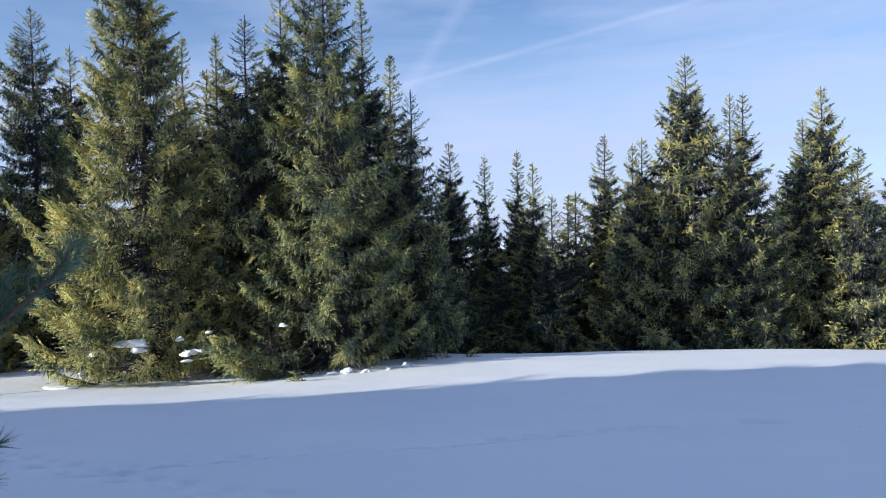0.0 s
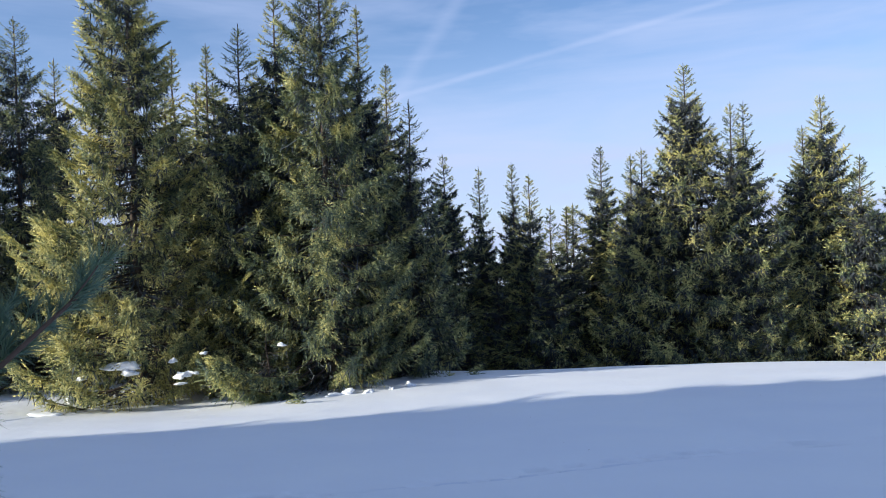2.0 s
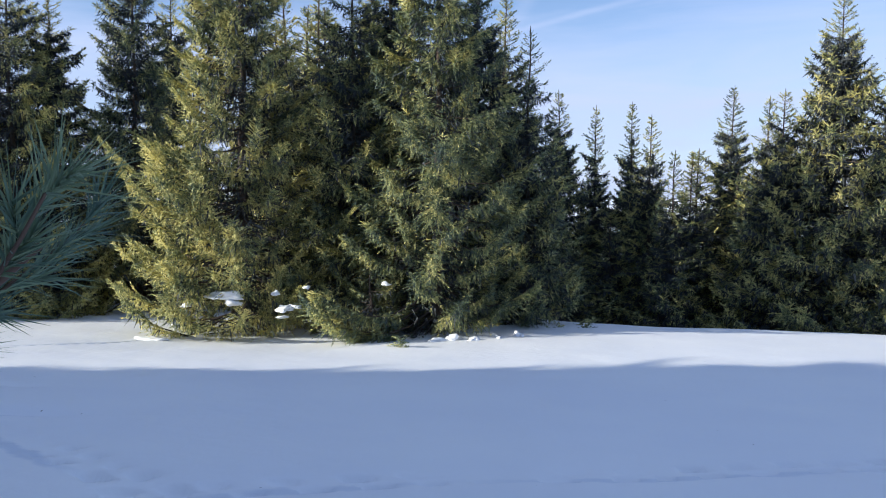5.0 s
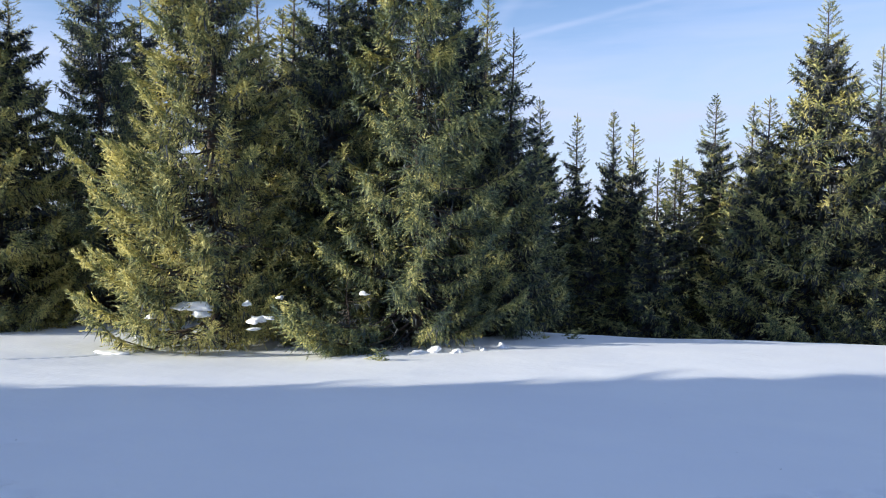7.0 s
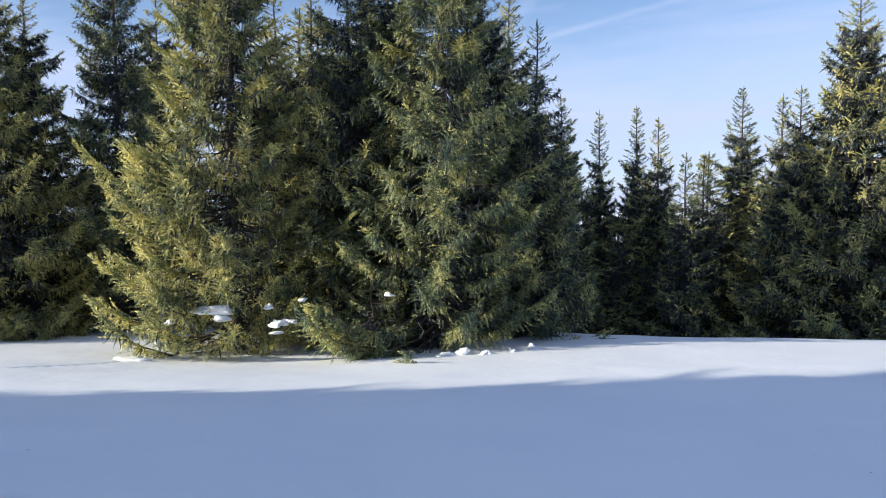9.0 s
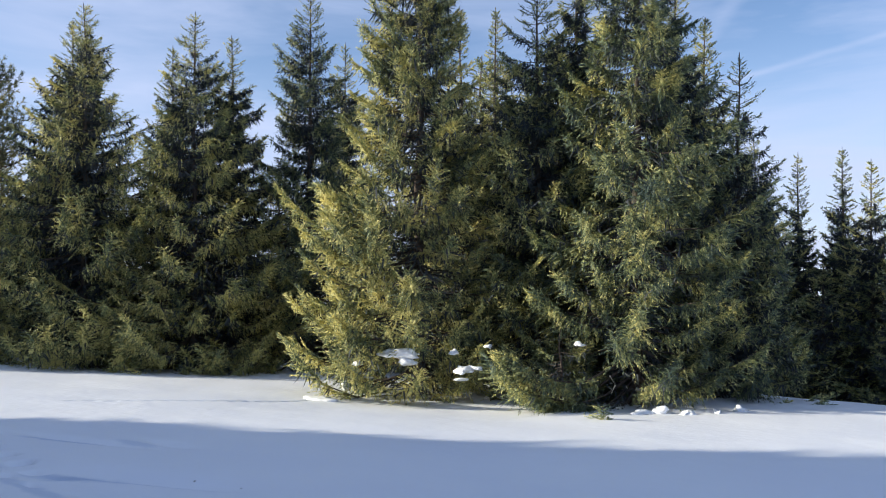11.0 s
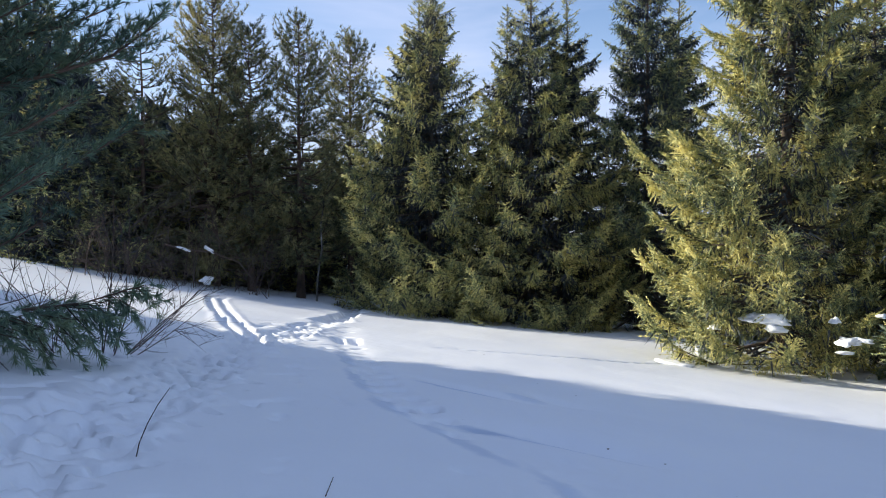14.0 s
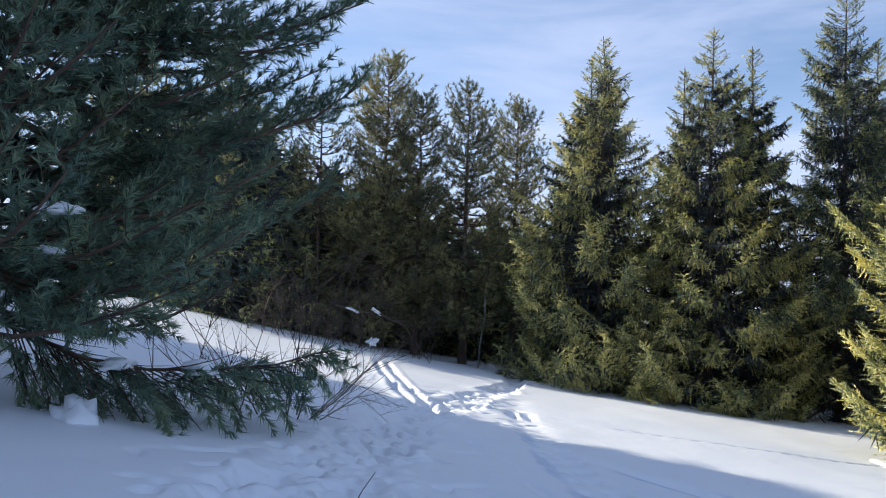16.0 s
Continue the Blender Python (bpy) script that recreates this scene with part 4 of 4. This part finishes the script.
GROUPS = {"clump": "spruce clump on the meadow", "west": "spruces beside the track", "east": "spruces beyond the meadow"}
WELLS = [(x, y, r * 0.8, 0.05) for x, y, z, r, *_ in BIG[:6]]
build_ground()
for x, y, top, r, seed, detail, point, gaps, label, where in BIG:
    h = top - ground_at(x, y) + 0.05
    ob = stand(spruce(h, r, seed, detail, point=point, gaps=gaps, low=0.45 if where == "clump" else 0.3, hang=HANG.get(seed, 0.55), step=0.62 if where == "west" else 0.40 if seed == 11 else 0.5, lean_to=SIDES.get(seed, ()), droop=DROOP.get(seed, 0.25)), x, y, 0 if seed in SIDES else seed * 47 % 360)
    tagged(ob, label, "tree", GROUPS[where])


def wood(models, model_height, spots, label, group, rng, wide):
    """A stand of trees: spots are (x, y, height of the top above the datum)."""
    for n, (x, y, top) in enumerate(spots):
        k = (top - ground_at(x, y)) / model_height
        if n < len(models):
            ob = stand(models[n], x, y, n * 70, scale=k)
        else:
            ob = again(models[n % len(models)], x, y, rng.uniform(0, 360), max(k, 0.6) * wide, k)
        tagged(ob, label, "tree", group)


# the wood behind them, shaded and closed
rng = random.Random(5)
jit = lambda a: rng.uniform(-a, a)
spots = [(-38 + i * 2.5 + jit(0.7), 38.5 + jit(1.5), rng.uniform(2.6, 4.6)) for i in range(14)]
spots += [(-3.5 + i * 2.4 + jit(0.7), 55 + jit(2), rng.uniform(0.2, 2.2)) for i in range(15)]
spots += [(7.5 + i * 2.6 + jit(0.7), 46 + jit(2), rng.uniform(1.5, 3.5)) for i in range(10)]
# unseen trees behind the clump, added to keep the sun off the gap
spots += [(-10.0, 43.8, 10.6), (-8.0, 44.8, 10.2), (-12.3, 43.0, 10.6), (-9.0, 39.6, 9.4), (-6.4, 42.6, 9.6), (-14.5, 41.5, 10.2), (-12.0, 39.0, 9.8), (-7.0, 38.0, 9.0), (-4.6, 40.0, 8.6), (-4.5, 45.5, 9.0), (-11.0, 47.0, 10.8)]
spots += [(0.5 + i * 1.5 + jit(0.4), 44.5 + jit(1), rng.uniform(-1.5, 0.8)) for i in range(6)]
spots += [(26.5 + i * 2.6, 38 + jit(3), rng.uniform(4, 7)) for i in range(4)]
spots += [(-38.5 - i * 0.1 + jit(1.0), 18 + i * 1.8 + jit(0.6), rng.uniform(4.6, 7.0)) for i in range(12)]
spots += [(-43.0 + jit(1.0), 18 + i * 2.6 + jit(0.6), rng.uniform(5.0, 7.0)) for i in range(9)]
spots += [(-52.0 + jit(1.0), 4 + i * 2.6 + jit(0.6), rng.uniform(3.0, 4.0)) for i in range(6)]
# tall row out of sight, added to shade the western spruces low down
spots += [(-47.5 + jit(1.0), 13.5 + i * 1.3 + jit(0.4), rng.uniform(11.5, 13.5)) for i in range(9)]
wood([spruce(9.0, 2.7, 60 + i, 0.06, point=0.7, gaps=0.15) for i in range(4)], 9.0, spots,
     "dark spruce in the shaded wood behind the meadow, some hidden ones added for shade", "shaded wood", rng, 1.25)

# the tall wood at the camera's back and side, which shades the meadow; its outline lies on the snow along these places
EDGE = [(-24.0, 10.0), (-21.0, 11.4), (-19.0, 12.6), (-16.5, 13.6), (-14.9, 13.8), (-13.2, 16.4), (-10.7, 17.8), (-8.4, 17.6), (-6.4, 17.3), (-2.5, 18.3), (1.6, 19.5), (7.0, 21.9), (14.0, 24.3), (24.0, 27.5)]
tan_el = math.tan(radians(SUN_EL))
across = sorted((-x * SUN_TO.y + y * SUN_TO.x, x * SUN_TO.x + y * SUN_TO.y, ground_at(x, y)) for x, y in EDGE)
spots = []
for u, start in ((-24.0, -14.0), (-26.8, -13.1)):
    for s in [*np.arange(start, 11.5, 2.2), *np.arange(11.9, across[-1][0], 1.15)]:
        far = float(np.interp(s, [a[0] for a in across], [a[1] for a in across]))
        top = float(np.interp(s, [a[0] for a in across], [a[2] for a in across])) + (far - u) * tan_el - 0.1
        x, y = -s * SUN_TO.y + u * SUN_TO.x, s * SUN_TO.x + u * SUN_TO.y
        if top - ground_at(x, y) > 1.2:
            spots.append((x, y, min(top, 21.0)))
# row added in the west to cast shade on the trees there
spots += [(-SUN_TO.y * s - 30 * SUN_TO.x, SUN_TO.x * s - 30 * SUN_TO.y, 9.0 + jit(1.0)) for s in np.arange(36, 54, 2.2)]
# unseen arc of trees behind the camera, added to cut low sky light
spots += [(-14 + 5.0 * i + jit(1.5), -17 + 0.012 * (5.0 * i - 14) ** 2 + jit(1.5), 13.0 + jit(2.0)) for i in range(12)]
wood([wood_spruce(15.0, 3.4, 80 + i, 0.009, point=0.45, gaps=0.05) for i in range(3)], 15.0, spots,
     "tall dark spruce placed at the meadow's edge to cast shade", "wood at the meadow's edge", rng, 0.85)

# Scots pines beside the track
for x, y, top, bottom, r, seed, density in ((-34.2, 31.9, 10.0, 2.8, 3.0, 51, 1.5), (-32.4, 27.2, 9.5, 2.2, 3.0, 52, 1.4), (-34.0, 25.6, 9.2, 1.9, 2.8, 53, 1.5),
                                            (-35.5, 24.6, 11.2, 1.0, 3.2, 54, 2.0), (-37.0, 21.9, 9.2, 3.0, 2.6, 55, 1.1)):
    g = ground_at(x, y)
    ob = stand(pine(top - g, bottom, r, seed, PINE, PINE_BARK, tuft=0.22, per=13, width=0.030, density=density * 0.9), x, y, seed * 31)
    tagged(ob, "Scots pine with an open crown and a bare lower trunk", "tree", "pines beside the track")

# old pine with long needles, whose limbs hang over the snow: four long limbs along given places, the last one hanging low
PX, PY = -14.8, 5.7
PZ = ground_at(PX, PY) - 0.05
LONG = [
    ([(-14.8, 5.8, 3.9), (-14.2, 7.0, 3.7), (-13.6, 8.0, 3.48), (-13.2, 8.5, 3.37), (-12.9, 9.0, 3.5), (-12.4, 9.8, 3.91)], 0.0),
    ([(-14.8, 5.8, 3.8), (-14.1, 7.5, 3.45), (-13.5, 8.3, 3.22), (-13.1, 8.8, 3.29), (-12.7, 9.4, 3.44)], 0.0),
    ([(-14.8, 5.8, 1.9), (-14.2, 7.9, 2.0), (-13.8, 8.6, 2.24), (-13.3, 9.3, 2.5), (-13.0, 9.8, 2.75), (-12.75, 10.0, 3.05)], 0.0),
    ([(-14.8, 5.8, 0.5), (-13.8, 6.8, 0.0), (-13.3, 7.25, -0.22), (-13.05, 7.6, -0.29), (-12.9, 8.1, -0.28), (-12.9, 8.7, -0.33), (-12.85, 9.3, -0.26), (-12.75, 9.75, -0.12)], 0.8),
    ([(-14.8, 5.8, 0.9), (-13.7, 6.6, 0.6), (-13.0, 7.2, 0.35), (-12.8, 7.7, 0.25)], 0.5),
]
north = [(1.6 + 0.3 * i, 1.05 + 0.11 * (i * 5 % 7), 3.5 + 0.18 * (i * 3 % 7), -0.04 - 0.012 * i) for i in range(16)]
extra = [([(a - PX, b - PY, c - PZ) for a, b, c in pts], low) for pts, low in LONG]
ob = stand(pine(9.5, 1.2, 3.3, 71, NEAR_PINE, PINE_BARK, tuft=0.135, per=21, width=0.014, shape=0.28, density=2.1, slope=-0.10, apart=True, pitch=0.72, extra=extra, facing=0.7, core=1.2, limbs=north), PX, PY, 0)
tagged(ob, "dark long-needled pine with hanging limbs and snow pads", "tree")

# young pine right beside the camera's way: limbs as height, azimuth, length, slope
limbs = [(1.27, 0.285, 2.12, 0.16), (1.19, 0.265, 1.76, 0.06), (0.84, 0.095, 1.84, -0.06), (1.0, 0.08, 1.78, -0.02), (0.92, 0.13, 1.65, -0.04), (1.0, 0.0, 1.5, 0.0), (1.55, 0.12, 1.5, 0.2), (1.7, 0.3, 1.4, 0.2)]
limbs += [(0.98 + 0.07 * i, 0.05 + 0.04 * (i * 5 % 11), 1.5 + 0.025 * (i * 7 % 10), 0.10) for i in range(14)]
ob = stand(pine(2.8, 0.75, 1.35, 72, NEAR_PINE, PINE_BARK, tuft=0.12, per=44, width=0.0055, shape=0.40, density=1.7, limbs=limbs, apart=True, pitch=0.42, facing=0.25), -4.0, 3.3, 0)
tagged(ob, "young long-needled pine standing in the shaded snow", "tree")

# snow caught on the trees
for n, (x, y, z, sx, sy, sz) in enumerate(((-10.2, 23.6, -1.86, 0.50, 0.30, 0.22), (-9.95, 23.55, -2.06, 0.26, 0.22, 0.12), (-11.5, 23.7, -2.2, 0.22, 0.14, 0.09),
                                           (-8.46, 23.9, -2.26, 0.30, 0.20, 0.13), (-8.15, 23.95, -2.18, 0.22, 0.12, 0.07), (-8.75, 24.0, -1.80, 0.12, 0.10, 0.10),
                                           (-8.5, 23.8, -2.48, 0.17, 0.12, 0.06), (-7.82, 24.1, -1.6, 0.14, 0.10, 0.07), (-5.43, 24.4, -1.47, 0.17, 0.12, 0.08), (-11.9, 23.8, -2.86, 0.10, 0.10, 0.20))):
    snow_pad("snow_pad", x, y + 0.55, z, sx, sy, sz * 0.8, 100 + n, "pad of old snow caught on the spruce's low boughs", n * 40)
for n, (x, y, sx, sy, sz) in enumerate(((-3.4, 25.0, 0.24, 0.16, 0.26), (-3.8, 24.7, 0.36, 0.18, 0.12), (-2.7, 25.0, 0.30, 0.18, 0.13), (-2.0, 25.5, 0.22, 0.14, 0.15), (-1.4, 26.1, 0.26, 0.14, 0.24), (-12.1, 23.2, 0.55, 0.30, 0.15))):
    snow_pad("snow_mound", x, y, ground_at(x, y) - 0.02, sx * 0.75, sy * 0.75, sz * 0.6, 130 + n, "small drift of snow at the foot of the spruces", n * 35)
for n, (x, y, z, sx, sy, sz) in enumerate(((-12.85, 6.82, 1.30, 0.22, 0.2, 0.07), (-13.0, 6.76, 0.90, 0.16, 0.12, 0.05), (-13.1, 7.45, -0.24, 0.17, 0.2, 0.07), (-12.9, 8.25, -0.30, 0.17, 0.26, 0.08))):
    snow_pad("snow_pad", x, y, z, sx, sy, sz, 140 + n, "pad of snow lying along a drooping pine limb", 20 + n * 15)
snow_pad("snow_mound", -12.68, 7.0, ground_at(-12.68, 7.0) - 0.02, 0.21, 0.2, 0.23, 150, "rounded snow mound over a stump under the pine", 0)
for n, (x, y, z, sx, sy, sz, tilt) in enumerate(((-31.2, 20.6, -0.72, 0.28, 0.14, 0.05, 20), (-30.7, 21.4, -0.76, 0.24, 0.13, 0.07, 35), (-30.9, 21.4, -1.98, 0.24, 0.2, 0.14, -25))):
    snow_pad("snow_pad", x, y, z, sx, sy, sz, 160 + n, "patch of snow on brushwood at the wood's edge", 35 + n * 50, tilt=tilt)

# leafless shrub that grows through the pine's lowest limb
stems = [(0.0, 0.0, 0.10, 0.15, 2.3), (0.12, 0.08, 0.05, 0.30, 2.2), (-0.1, 0.05, -0.15, 0.0, 2.0), (0.05, -0.3, 0.0, -0.45, 1.7), (0.0, -0.45, 0.1, -0.7, 1.5), (0.1, 0.2, 0.25, 0.9, 1.5),
         (0.05, 0.25, 0.2, 1.6, 1.3), (0.12, 0.15, 0.5, 1.2, 1.2), (0.1, -0.2, 0.5, -0.9, 1.2), (-0.15, 0.2, -0.3, 0.5, 2.1), (0.1, 0.3, 0.35, 2.2, 1.2), (0.0, -0.6, -0.1, -0.9, 1.4)]
tagged(stand(bare_bush(stems, 31, TWIG, 2, 0.0075), -13.95, 9.75), "leafless dark-stemmed shrub rising from the shaded snow", "shrub")
stems = [(0, 0, 0.02, 0.1, 1.2), (0.1, 0.35, 0.1, 0.05, 1.3), (-0.1, -0.4, 0.0, -0.1, 1.1), (0.05, 0.7, 0.1, 0.1, 1.2)]
tagged(stand(bare_bush(stems, 32, TWIG, 1, 0.009), -14.6, 8.7), "thin leafless saplings sticking out of the snow", "shrub")
# brushwood under the pines
for n, (x, y) in enumerate(((-32.6, 18.2), (-32.6, 20.2), (-32.4, 22.2), (-31.8, 24.2))):
    stems = [(rng.uniform(-0.9, 0.9), rng.uniform(-0.9, 0.9), jit(0.5), jit(0.6), rng.uniform(1.4, 3.4)) for _ in range(11)]
    tagged(stand(bare_bush(stems, 33 + n, TWIG), x, y), "bare brown brushwood at the edge of the wood", "shrub", "brushwood under the pines")


def stick(pts, r, label, material=TWIG, name="twig", category="twig"):
    v, q = tubes(np.array([pts], float), np.array([r]), np.array([r * 0.4]), 6)
    return tagged(new(name, quad_mesh(name, v, q, material, True)), label, category)


stick([(-9.05, 7.80, -1.05), (-9.06, 7.86, -0.84), (-9.06, 7.92, -0.72), (-9.06, 8.0, -0.60), (-9.05, 8.09, -0.49)], 0.0055, "thin bare twig sticking up out of the trampled snow")
stick([(-7.63, 8.30, -1.15), (-7.6, 8.32, -0.98), (-7.57, 8.36, -0.86)], 0.006, "short bare twig poking out of the snow")
stick([(-30.35, 26.5, -3.3), (-30.32, 26.55, -2.2), (-30.2, 26.7, -0.9), (-30.16, 26.62, 0.2), (-30.02, 26.7, 1.2)], 0.055, "thin pale dead birch trunk before the dark pines", BIRCH, "birch_trunk", "tree trunk")
stick([(-31.9, 20.2, -0.55), (-31.2, 20.7, -0.75), (-30.6, 21.5, -0.85), (-30.1, 22.4, -1.3), (-29.8, 23.2, -2.5), (-29.7, 23.5, -2.9)], 0.035, "snow-laden dead branch leaning at the wood's edge", TWIG, "fallen_branch", "branch")
